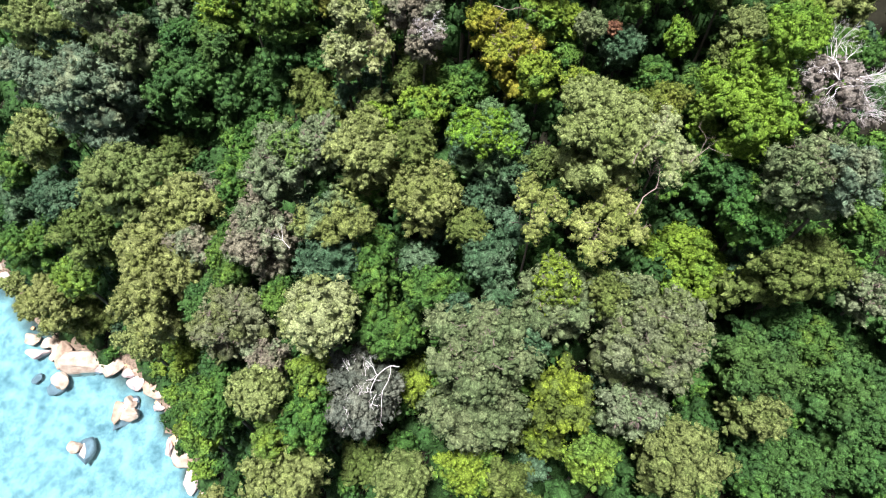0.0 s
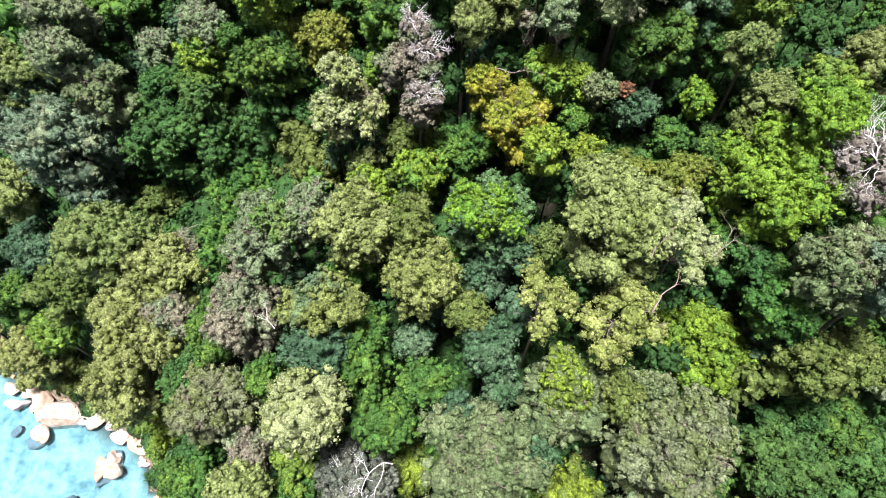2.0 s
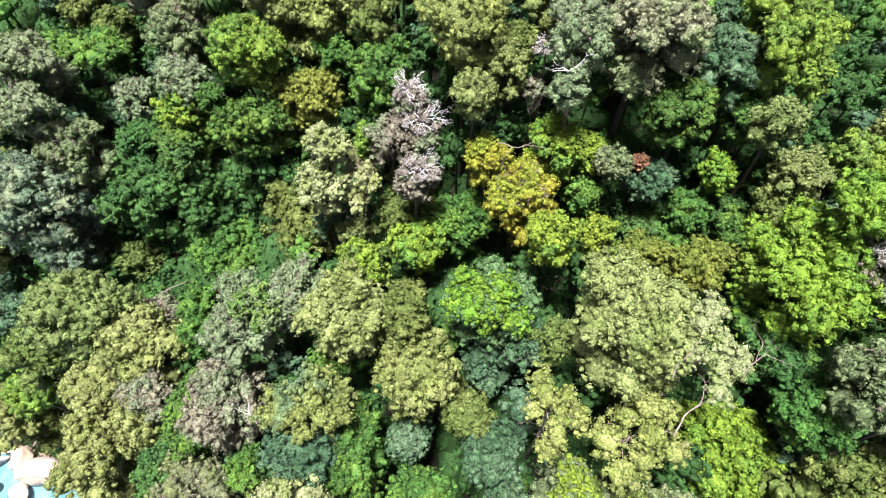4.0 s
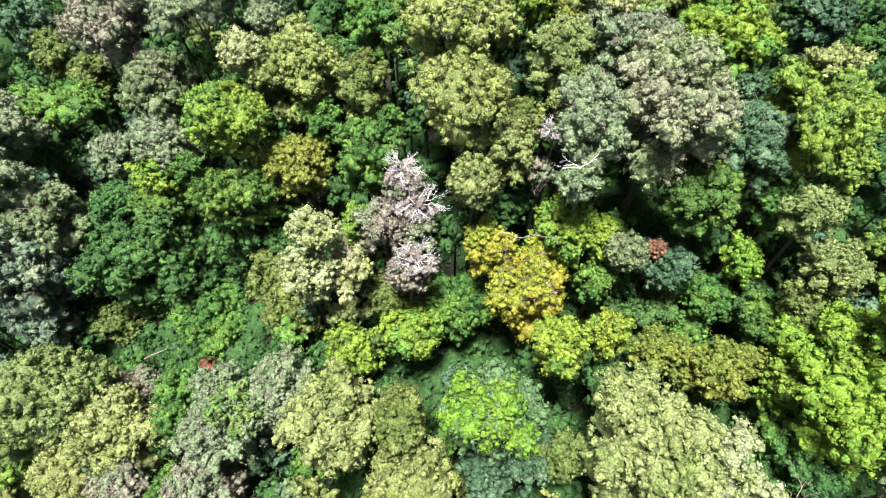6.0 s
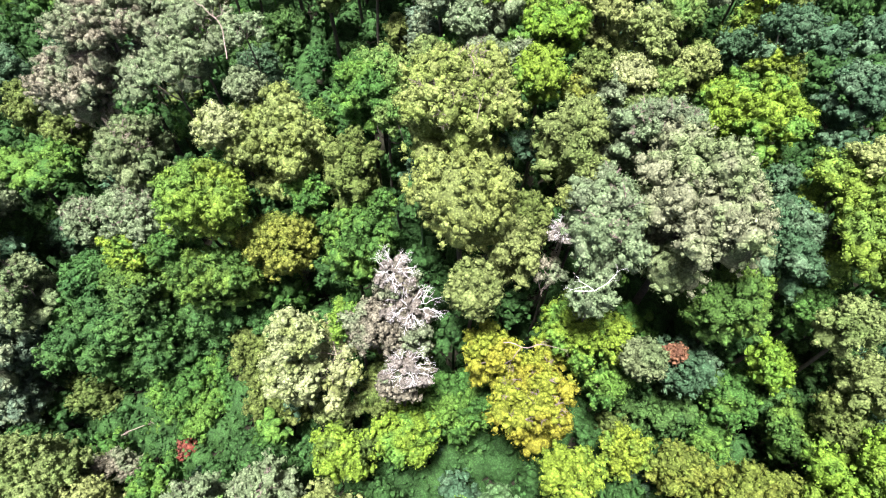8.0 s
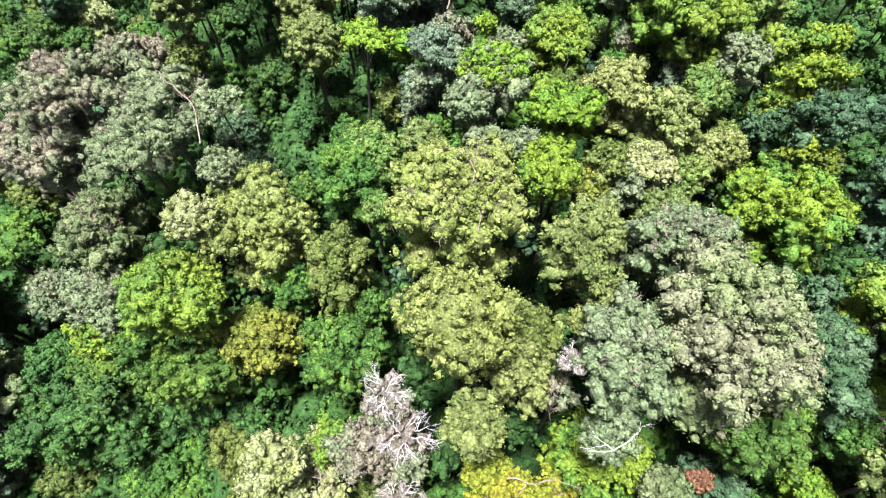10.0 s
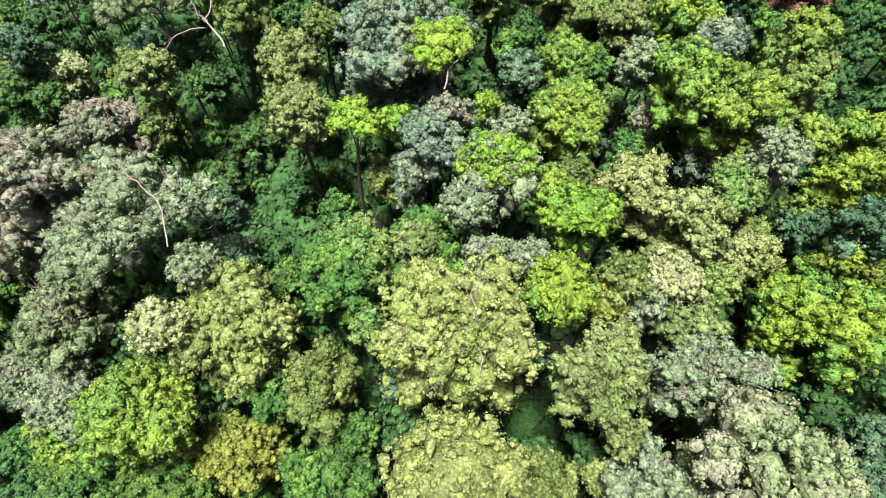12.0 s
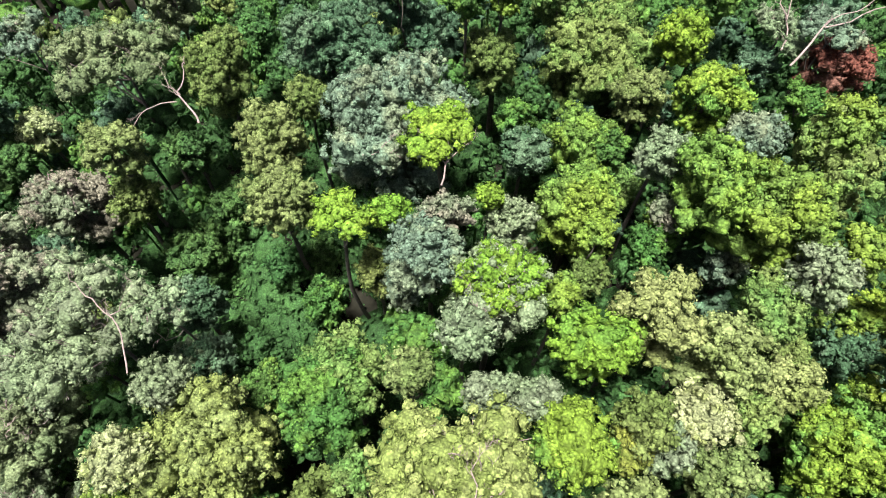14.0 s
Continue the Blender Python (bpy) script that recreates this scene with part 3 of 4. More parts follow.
tree("khakigrey", "spread", -26.4, 28.8, 44.6, 5.7, 5.1)
tree("khaki2", "spread", -37.6, 34.8, 43.5, 5.9, 8.4)
tree("khaki2", "spread", -36.0, 46.4, 44.8, 6.6, 5.3)
tree("olive2", "spread", -44.7, 50.7, 45.5, 7.8, 6.3)
tree("olive", "spread", -57.7, 51.1, 31.4, 6.2, 6.0)
host = tree("brown", "spread", -22.5, 38.5, 50.8, 4.6, 7.1)
bare_limb(host, DEAD_WOOD, 0.04, (-18.0, 34.9, 51.5), (-18.8, 35.7, 52.0), (-19.5, 35.9, 52.1))
bare_limb(host, DEAD_WOOD, 0.03, (-18.8, 35.7, 52.0), (-18.9, 36.6, 52.5))
tree("green", "dome", -26.7, 37.5, 46.7, 3.4, 5.3)
tree("brown", "spread", -33.8, 39.6, 44.4, 4.3, 3.4)
tree("khaki2", "dome", -63.5, 61.6, 42.1, 4.0, 4.7)
tree("greyblue", "spread", -52.3, 64.7, 50.2, 8.3, 7.0)
tree("darkgreen", "spread", -30.5, 71.2, 44.0, 7.6, 9.6)
host = tree("greyblue", "spread", -62.5, 69.7, 48.7, 5.4, 5.7)
bare_limb(host, PALE_BARK, 0.04, (-53.2, 60.3, 45.8), (-51.5, 61.0, 46.2), (-49.8, 61.7, 46.6))
tree("bluegreen", "spread", -75.3, 64.0, 25.1, 6.1, 8.6)
tree("green", "spread", -76.1, 55.2, 20.6, 5.6, 5.5)
tree("lime2", "dome", -63.1, 47.1, 22.8, 4.2, 3.8)
tree("khaki2", "spread", -69.9, 45.0, 16.4, 6.6, 6.0)
tree("olive", "spread", -67.6, 46.4, 8.3, 6.8, 6.5)
tree("olive", "spread", -18.8, 63.5, 50.6, 3.9, 4.6)
tree("silverolive", "dome", 3.2, 15.8, 51.9, 5.8, 4.2)
tree("lime2", "spread", -32.0, 19.1, 32.8, 3.0, 4.5)
tree("khaki2", "spread", -19.1, 12.9, 37.2, 6.3, 4.4)
tree("green", "spread", -15.6, 17.8, 43.8, 3.8, 4.8)
tree("lime", "spread", 32.8, 44.7, 66.4, 6.3, 7.3)
tree("lime", "dome", 34.2, 46.6, 73.2, 3.2, 3.2)
tree("dead", "bare", 38.7, 43.8, 71.2, 4.4, 6.3)
tree("dead", "bare", 41.4, 41.6, 68.1, 2.7, 2.8)
tree("silverolive", "spread", 34.9, 34.0, 67.3, 5.0, 4.6)
tree("green", "spread", 31.6, 33.3, 61.6, 3.7, 3.6)
tree("olive", "spread", 36.7, 29.0, 57.9, 6.2, 3.8)
tree("darkgreen", "spread", 35.2, 21.6, 48.3, 5.3, 5.5)
tree("darkgreen", "spread", 48.9, 22.5, 40.3, 6.0, 9.0)
tree("olive2", "spread", 24.3, 12.0, 48.7, 5.3, 4.7)
tree("darkgreen", "spread", 40.4, 13.5, 38.4, 6.9, 5.5)
tree("yellowlime", "spread", 2.7, 11.4, 46.8, 4.2, 3.2)
tree("green", "spread", -7.9, 31.9, 52.8, 3.2, 6.1)
tree("green", "dome", -5.8, 25.4, 50.0, 4.1, 3.2)
tree("green", "dome", -1.3, 27.9, 55.7, 3.2, 2.7)
tree("olive", "dome", 2.8, 34.3, 57.2, 2.6, 2.4)
tree("bluegreen", "dome", 4.8, 31.1, 56.8, 2.9, 3.4)
tree("bluegreen", "dome", 6.0, 27.6, 54.6, 2.2, 2.4)
tree("bluegreen", "dome", 1.6, 24.6, 55.6, 2.8, 2.4)
tree("bluegreen", "dome", -3.0, 33.3, 52.1, 2.4, 2.2)
tree("green", "spread", -28.3, 20.6, 38.2, 3.4, 5.1)
tree("lime2", "spread", -20.1, 16.5, 40.6, 3.4, 3.4)
tree("olive2", "dome", -4.8, 11.8, 38.9, 3.9, 3.3)
tree("green", "spread", 31.6, 43.4, 59.8, 4.3, 5.6)
tree("khakiyellow", "dome", 2.5, 65.8, 75.7, 4.5, 3.9)
tree("olive2", "spread", 6.7, 64.1, 72.3, 2.6, 4.2)
tree("olive2", "dome", 3.4, 59.9, 71.9, 2.2, 2.6)
tree("dead", "bare", -2.7, 62.4, 70.3, 2.0, 2.2)
tree("dead", "bare", -1.8, 60.1, 68.6, 2.6, 2.4)
tree("brownpink", "spread", -4.8, 59.5, 66.8, 2.8, 2.5)
tree("dead", "bare", -2.0, 55.6, 66.4, 2.4, 1.9)
tree("brownpink", "spread", -2.9, 62.0, 68.4, 2.4, 2.2)
tree("brownpink", "spread", -2.0, 59.0, 66.2, 2.8, 2.4)
tree("brownpink", "spread", -2.2, 55.4, 64.6, 2.7, 2.0)
tree("cream", "dome", -11.1, 58.6, 66.3, 2.4, 2.4)
tree("cream", "spread", -12.0, 56.5, 62.3, 3.4, 2.9)
host = tree("creamslender", "open", -7.9, 58.5, 61.8, 2.8, 4.7)
bare_limb(host, PALE_BARK, 0.05, (-6.5, 55.8, 61.9), (-7.0, 57.1, 62.7), (-8.0, 57.8, 63.1), (-9.4, 58.0, 63.2))
bare_limb(host, PALE_BARK, 0.04, (-8.0, 57.8, 63.1), (-8.3, 58.9, 63.7), (-8.0, 59.8, 64.3))
bare_limb(host, PALE_BARK, 0.03, (-8.0, 57.8, 63.1), (-8.6, 56.9, 62.5), (-9.6, 56.7, 62.4))
tree("yellowlime", "dome", -2.3, 53.0, 56.9, 3.4, 3.5)
tree("gold", "spread", 4.9, 57.0, 66.2, 2.8, 2.9)
host = tree("gold", "spread", 8.2, 54.2, 64.6, 4.0, 5.0)
bare_limb(host, PALE_BARK, 0.05, (5.7, 57.1, 67.7), (7.1, 56.8, 67.5), (8.3, 57.0, 67.6), (9.6, 56.8, 67.5))
bare_limb(host, PALE_BARK, 0.03, (7.1, 56.8, 67.5), (6.4, 56.0, 67.0), (5.9, 55.8, 66.8))
tree("yellowlime", "spread", 11.6, 58.8, 66.2, 3.6, 3.6)
tree("yellowlime", "spread", 10.1, 47.4, 67.0, 2.8, 3.0)
tree("yellowlime", "spread", 15.3, 50.0, 63.3, 2.4, 2.4)
host = tree("paleolive", "spread", 19.1, 64.1, 77.4, 5.5, 6.6)
bare_limb(host, DEAD_WOOD, 0.028, (9.5, 57.2, 76.4), (10.8, 57.2, 76.4), (11.4, 57.5, 76.5), (11.9, 57.9, 76.8))
bare_limb(host, DEAD_WOOD, 0.03, (10.8, 57.2, 76.4), (10.4, 57.5, 76.5), (10.0, 57.4, 76.5))
tree("silver", "spread", 12.7, 63.3, 76.7, 3.3, 5.3)
tree("silver", "spread", 17.3, 70.9, 77.0, 4.6, 2.7)
tree("lime2", "spread", 32.0, 64.7, 75.3, 4.6, 6.0)
tree("bluegreen", "spread", 27.2, 63.9, 72.5, 3.3, 4.8)
tree("silverolive", "dome", 17.1, 56.6, 65.9, 2.1, 1.9)
tree("bluegreen", "dome", 21.5, 57.1, 62.9, 2.8, 2.8)
tree("green", "spread", 23.0, 59.9, 70.0, 4.0, 3.6)
tree("lime", "spread", 28.0, 56.7, 64.6, 1.9, 2.8)
tree("darkgreen", "spread", 21.2, 55.2, 56.4, 4.6, 3.0)
tree("green", "dome", 26.2, 54.9, 60.3, 2.5, 2.7)
tree("olive2", "spread", 33.7, 54.0, 68.1, 3.2, 2.9)
tree("olive", "spread", 32.9, 50.5, 64.3, 2.3, 2.0)
tree("lime2", "spread", 30.4, 45.8, 63.5, 3.2, 2.8)
tree("lime2", "spread", 32.1, 47.0, 68.0, 2.0, 3.0)
tree("olivegold", "spread", 19.9, 49.0, 61.7, 2.9, 2.5)
tree("olivegold", "spread", 24.4, 46.7, 63.5, 3.5, 2.9)
tree("green", "spread", -29.0, 61.6, 40.9, 6.3, 6.0)
tree("lime2", "dome", -20.9, 72.0, 67.0, 4.2, 3.8)
tree("olivegold", "spread", -14.3, 69.9, 62.3, 3.8, 3.6)
tree("yellowlime", "spread", -32.3, 71.8, 57.5, 3.8, 2.3)
tree("silver", "spread", -31.2, 74.6, 60.4, 4.1, 3.7)
tree("greybrown", "spread", -38.6, 90.2, 64.8, 7.1, 5.1)
tree("silver", "open", -26.8, 84.7, 69.6, 5.5, 4.2)
tree("green", "umbrella", -48.4, 83.3, 56.4, 6.6, 4.0)
tree("silver", "spread", -52.3, 81.8, 56.2, 3.4, 4.4)
tree("silverolive", "spread", -45.9, 69.0, 54.3, 4.6, 4.4)
tree("greyblue", "spread", -51.1, 60.9, 42.2, 4.8, 3.8)
tree("darkgreen", "spread", -39.8, 68.5, 48.4, 7.7, 8.1)
tree("darkgreen", "spread", -32.6, 68.3, 47.0, 4.9, 7.9)
tree("green", "spread", -6.8, 66.0, 66.4, 2.4, 2.7)
tree("green", "spread", -6.3, 80.3, 72.3, 3.6, 3.8)
tree("olive", "spread", -53.2, 96.4, 54.9, 4.2, 4.2)
host = tree("lightolive", "spread", 2.4, 74.2, 77.4, 5.8, 5.5)
bare_limb(host, PALE_BARK, 0.04, (3.3, 73.4, 79.7), (3.4, 74.0, 80.0), (3.1, 74.6, 80.4), (3.4, 75.0, 80.6))
bare_limb(host, PALE_BARK, 0.03, (3.6, 70.6, 78.0), (3.8, 71.4, 78.4), (3.5, 72.0, 78.8))
bare_limb(host, PALE_BARK, 0.03, (1.6, 71.1, 78.3), (1.7, 71.5, 78.5), (2.1, 71.7, 78.6))
tree("olive2", "spread", 11.3, 71.9, 75.5, 3.6, 3.9)
tree("green2", "spread", -5.2, 82.2, 71.8, 3.9, 3.9)
tree("olive", "spread", -6.9, 72.6, 71.2, 2.9, 3.8)
tree("green", "spread", -6.3, 66.5, 68.4, 3.8, 3.9)
tree("khakiyellow", "spread", -15.0, 78.1, 68.4, 5.5, 5.8)
tree("cream", "dome", -19.3, 76.9, 70.8, 2.6, 2.2)
tree("olivegold", "spread", -16.0, 69.7, 62.9, 4.0, 2.8)
tree("lime2", "dome", -22.1, 71.1, 68.3, 2.8, 3.8)
tree("lime2", "dome", -18.4, 70.6, 68.1, 2.2, 2.4)
tree("green", "dome", -21.5, 67.1, 60.6, 5.2, 2.9)
tree("silverolive", "spread", -32.5, 81.6, 62.9, 4.3, 5.9)
host = tree("silver", "open", -22.8, 85.3, 73.6, 4.7, 6.3)
bare_limb(host, PALE_BARK, 0.06, (-18.2, 81.5, 74.1), (-18.5, 83.0, 74.9), (-19.1, 84.5, 75.9), (-20.4, 85.6, 76.5), (-21.5, 86.5, 77.0))
bare_limb(host, PALE_BARK, 0.04, (-19.3, 84.7, 75.9), (-18.7, 84.9, 76.1), (-18.5, 85.4, 76.4))
tree("silver", "open", -17.6, 86.1, 73.3, 2.4, 2.9)
tree("silver", "dome", -17.9, 82.1, 70.8, 2.0, 2.1)
tree("greybrown", "spread", -34.5, 91.4, 70.5, 5.8, 5.4)
tree("silver", "spread", 5.1, 86.3, 77.0, 3.6, 4.0, creeper=("limepure", 0.1, 0.1, 0.55))
tree("silver", "dome", 3.3, 83.2, 77.4, 2.2, 2.1)
tree("lime", "dome", 10.9, 82.4, 77.3, 2.9, 2.3)
tree("khaki2", "spread", 14.8, 84.2, 78.0, 2.9, 3.2)
tree("khaki2", "spread", 18.8, 81.9, 76.9, 3.3, 3.0)
tree("cream", "dome", 17.2, 78.6, 75.1, 2.2, 2.1)
tree("yellowlime", "dome", 8.9, 76.6, 77.5, 2.3, 2.7)
tree("olive", "spread", 13.4, 77.8, 76.2, 2.1, 2.5)
host = tree("silver", "spread", 4.6, 79.3, 76.8, 2.1, 2.0)
bare_limb(host, PALE_BARK, 0.06, (4.9, 77.7, 76.7), (5.2, 77.1, 76.3), (5.7, 76.8, 76.1), (6.5, 76.9, 76.2))
tree("olive2", "dome", -0.4, 81.4, 75.2, 1.6, 1.6)
tree("yellowlime", "spread", 28.2, 76.5, 72.9, 5.4, 5.3)
tree("olive2", "spread", 18.2, 75.6, 73.8, 2.9, 2.0)
tree("green2", "dome", 22.6, 85.1, 76.7, 1.9, 2.6)
tree("lime2", "spread", 12.3, 94.9, 74.1, 3.5, 3.7)
host = tree("silverolive", "open", -26.7, 109.1, 74.5, 6.7, 5.5)
bare_limb(host, PALE_BARK, 0.10, (-18.2, 102.7, 73.8), (-19.0, 103.8, 74.5), (-20.0, 104.9, 75.1), (-19.4, 106.4, 76.0))
bare_limb(host, PALE_BARK, 0.05, (-20.0, 104.2, 74.7), (-22.0, 103.8, 74.5), (-23.1, 103.2, 74.1), (-24.0, 102.1, 73.4))
bare_limb(host, PALE_BARK, 0.05, (-19.7, 104.7, 75.0), (-20.6, 105.2, 75.3), (-21.0, 106.0, 75.8))
tree("olive", "spread", -18.0, 109.2, 74.5, 3.0, 4.7)
tree("bluegreen", "spread", -7.0, 109.8, 75.8, 5.5, 4.6)
tree("bluegreen", "spread", 0.6, 112.2, 75.4, 3.7, 3.3)
host = tree("greyblue", "spread", -2.4, 102.1, 75.7, 7.0, 6.1)
bare_limb(host, PALE_BARK, 0.05, (-4.1, 97.2, 76.3), (-3.0, 97.4, 76.4), (-2.0, 97.3, 76.4), (-1.6, 97.6, 76.6))
bare_limb(host, PALE_BARK, 0.04, (-3.0, 97.4, 76.4), (-2.4, 97.9, 76.8), (-2.0, 98.2, 76.9))
host = tree("limepure", "umbrella", 1.3, 97.1, 78.6, 3.0, 2.7)
bare_limb(host, PALE_BARK, 0.05, (2.0, 94.9, 78.1), (1.4, 95.6, 78.6), (0.8, 96.4, 79.0))
bare_limb(host, PALE_BARK, 0.05, (2.0, 94.9, 78.1), (2.7, 95.5, 78.5), (3.4, 96.0, 78.8))
bare_limb(host, PALE_BARK, 0.07, (1.7, 93.6, 77.4), (2.0, 94.9, 78.1), (2.1, 95.1, 78.3))
tree("limepure", "umbrella", -5.3, 92.4, 75.4, 2.5, 2.2)
tree("bluegreen", "dome", 8.5, 100.2, 73.5, 2.3, 2.2)
tree("lime2", "spread", 12.8, 101.1, 74.5, 3.3, 2.9)
tree("lime2", "spread", 11.5, 93.7, 74.8, 3.4, 3.0)
tree("green2", "spread", 15.4, 110.8, 74.9, 6.4, 5.4)
tree("olive", "spread", 6.1, 109.8, 74.9, 2.6, 3.5)
tree("limepure", "dome", 21.5, 108.6, 78.0, 2.2, 2.3)
tree("olive2", "spread", 18.2, 104.9, 75.1, 2.8, 2.2)
tree("yellowlime", "spread", 21.8, 101.1, 78.8, 3.0, 3.0)
tree("greyblue", "dome", 21.9, 94.8, 81.4, 2.2, 1.7)
tree("silver", "spread", 17.0, 95.5, 79.0, 2.1, 2.1)
tree("lime2", "spread", 19.6, 92.6, 80.0, 3.2, 4.0)
tree("lime2", "spread", 23.4, 90.4, 79.4, 3.8, 4.2)
tree("green2", "spread", 29.3, 95.4, 78.2, 2.8, 4.4)
tree("redbare", "spread", 32.9, 105.4, 78.0, 3.1, 2.8)
tree("green2", "dome", 22.0, 84.2, 77.1, 1.8, 2.2)
tree("greybrown", "spread", -32.5, 100.3, 66.9, 5.2, 3.3)
tree("darkgreen", "spread", -23.6, 99.1, 59.2, 3.3, 4.0)
tree("olive2", "spread", -12.8, 102.6, 73.2, 3.6, 3.5)
tree("olive2", "spread", -11.3, 96.7, 72.5, 3.4, 3.0)
tree("olive", "dome", -9.4, 105.1, 74.7, 2.0, 1.8)
tree("olive2", "spread", -25.5, 101.2, 73.2, 2.8, 2.4)
tree("cream", "spread", -42.3, 112.9, 62.3, 2.6, 2.8)
tree("greyblue", "open", -44.9, 122.5, 65.8, 3.2, 4.9)
tree("greyblue", "spread", 0.7, 88.5, 77.8, 2.9, 3.0)
tree("silver", "spread", 6.8, 93.0, 74.5, 2.2, 2.2)
tree("olive2", "spread", -59.1, 71.6, 55.3, 5.1, 4.4)
tree("olive", "spread", -57.6, 74.2, 49.9, 4.5, 4.7)
tree("green", "spread", -32.7, 72.7, 54.1, 5.4, 5.2)
tree("darkgreen", "spread", -23.3, 69.7, 53.5, 4.4, 6.8)
tree("olive", "spread", -3.0, 58.4, 58.2, 3.9, 4.8)
tree("green", "dome", 4.0, 55.6, 58.6, 2.6, 3.2)
tree("darkgreen", "spread", 31.3, 54.1, 59.1, 3.4, 4.2)
tree("darkgreen", "spread", 30.8, 39.5, 60.2, 3.3, 4.4)
tree("greyblue", "spread", 36.1, 31.7, 70.0, 2.4, 3.5)
tree("green", "spread", 41.8, 31.1, 62.7, 2.0, 3.3)
tree("silver", "spread", 48.0, 29.4, 51.6, 2.7, 3.8)
tree("darkgreen", "spread", 39.3, 27.9, 47.4, 4.5, 3.4)
tree("green", "spread", 44.2, 26.2, 44.8, 4.1, 3.4)
tree("olive2", "spread", 34.5, 17.1, 47.2, 4.3, 3.1)
tree("darkgreen", "spread", 48.9, 13.0, 39.3, 3.2, 4.1)
tree("bluegreen", "spread", 5.0, 41.1, 55.3, 3.2, 4.7)
tree("bluegreen", "spread", 7.6, 41.0, 60.0, 2.7, 3.7)
tree("olive", "spread", 10.7, 40.0, 61.1, 2.6, 2.4)
tree("bluegreen", "spread", 8.8, 21.6, 55.9, 2.1, 3.2)
tree("limeolive", "dome", -3.1, 22.3, 41.7, 2.7, 3.3)
tree("olive", "spread", -10.7, 15.3, 29.9, 3.6, 3.8)
tree("lime2", "spread", -15.5, 22.0, 45.7, 3.1, 3.7)
tree("green", "dome", -20.4, 31.7, 45.7, 2.2, 2.7)
tree("darkgreen", "spread", -30.9, 31.9, 43.1, 3.1, 3.7)
tree("lime2", "spread", -37.0, 29.5, 32.3, 3.0, 4.6)
tree("khaki2", "spread", -47.0, 34.2, 26.0, 5.3, 3.4)
tree("bluegreen", "spread", -60.9, 55.6, 33.8, 4.2, 3.9)
tree("green", "spread", -73.6, 63.8, 32.7, 3.6, 5.0)
tree("darkgreen", "dome", -29.0, 25.9, 36.9, 3.0, 2.9)
tree("green", "dome", -31.9, 22.6, 35.2, 2.8, 2.9)
tree("olive", "spread", 16.4, 26.0, 58.0, 2.7, 2.9)
tree("silverolive", "spread", 19.0, 26.4, 57.9, 2.8, 2.2)
tree("limeolive", "dome", 11.0, 14.5, 45.9, 2.3, 2.4)
tree("olive", "spread", 6.3, 9.7, 51.0, 2.6, 2.1)
tree("khaki2", "dome", -43.1, 42.3, 41.3, 3.2, 3.1)
tree("green", "spread", -28.3, 48.6, 47.2, 2.8, 5.3)
tree("silver", "spread", -51.7, 77.1, 61.0, 5.7, 3.9)
tree("silver", "spread", -50.2, 70.5, 59.4, 4.6, 3.6)
tree("bluegreen", "spread", -56.8, 70.5, 52.2, 3.3, 3.0)
host = tree("olive", "spread", -43.7, 62.4, 37.2, 4.8, 3.1)
bare_limb(host, PALE_BARK, 0.09, (-42.8, 55.9, 35.1), (-40.6, 56.9, 35.7), (-38.3, 57.8, 36.2), (-36.2, 58.5, 36.6))
tree("green", "spread", -34.4, 60.5, 35.1, 3.7, 4.6)
tree("olive", "spread", -16.1, 58.1, 51.1, 4.6, 3.6)
tree("green", "spread", 1.4, 55.3, 57.6, 3.4, 3.8)
tree("green", "dome", 30.9, 52.5, 60.1, 2.6, 3.1)
tree("olive", "dome", 32.2, 52.5, 64.6, 2.1, 2.2)
tree("green", "spread", 32.8, 38.9, 58.4, 3.3, 2.8)
tree("bluegreen", "spread", -67.1, 59.2, 30.7, 3.5, 4.8)
tree("darkgreen", "spread", -29.9, 34.6, 42.1, 2.9, 3.4)
tree("bluegreen", "spread", -58.8, 100.9, 56.0, 3.6, 4.5)
tree("silver", "spread", -41.9, 79.0, 53.0, 3.4, 3.4)
tree("darkgreen", "spread", -51.4, 78.1, 50.5, 3.9, 4.1)
tree("greyblue", "spread", -49.7, 66.5, 46.6, 4.6, 4.4)
tree("olive", "spread", -22.9, 65.3, 42.1, 2.9, 3.1)
tree("limeolive", "spread", -8.3, 51.8, 55.4, 3.9, 3.1)
tree("green", "spread", -19.7, 61.2, 37.7, 3.0, 3.6)
tree("brownpink", "dome", -16.4, 61.1, 40.3, 1.9, 1.7)
tree("olive", "spread", -4.6, 56.2, 58.0, 2.7, 2.5)
tree("khaki2", "spread", -9.2, 55.6, 55.2, 2.8, 1.9)
tree("darkgreen", "spread", 4.7, 53.5, 50.4, 3.3, 2.7)
tree("green", "spread", 15.0, 55.8, 62.0, 2.2, 2.6)
tree("yellowlime", "spread", 15.1, 59.2, 65.0, 1.9, 3.2)
tree("silver", "spread", 11.6, 58.6, 73.7, 2.1, 1.9)
tree("olive2", "spread", 31.0, 57.2, 71.3, 2.8, 2.5)
tree("darkgreen", "spread", 33.2, 57.4, 63.5, 2.8, 3.2)
tree("khaki2", "spread", 32.6, 67.2, 77.6, 3.0, 2.0)
tree("bluegreen", "spread", 36.9, 77.3, 74.5, 3.4, 2.9)
tree("khaki2", "spread", 23.2, 80.6, 74.1, 3.2, 2.1)
tree("green", "dome", 24.6, 52.2, 57.4, 2.0, 2.4)
tree("olivegold", "spread", 22.4, 47.5, 61.9, 2.6, 2.4)
tree("bluegreen", "spread", -19.3, 90.5, 65.7, 2.8, 3.0)
tree("olive", "spread", -47.7, 92.2, 54.6, 3.3, 3.4)
tree("brown", "spread", -36.5, 53.1, 40.4, 3.7, 2.3)
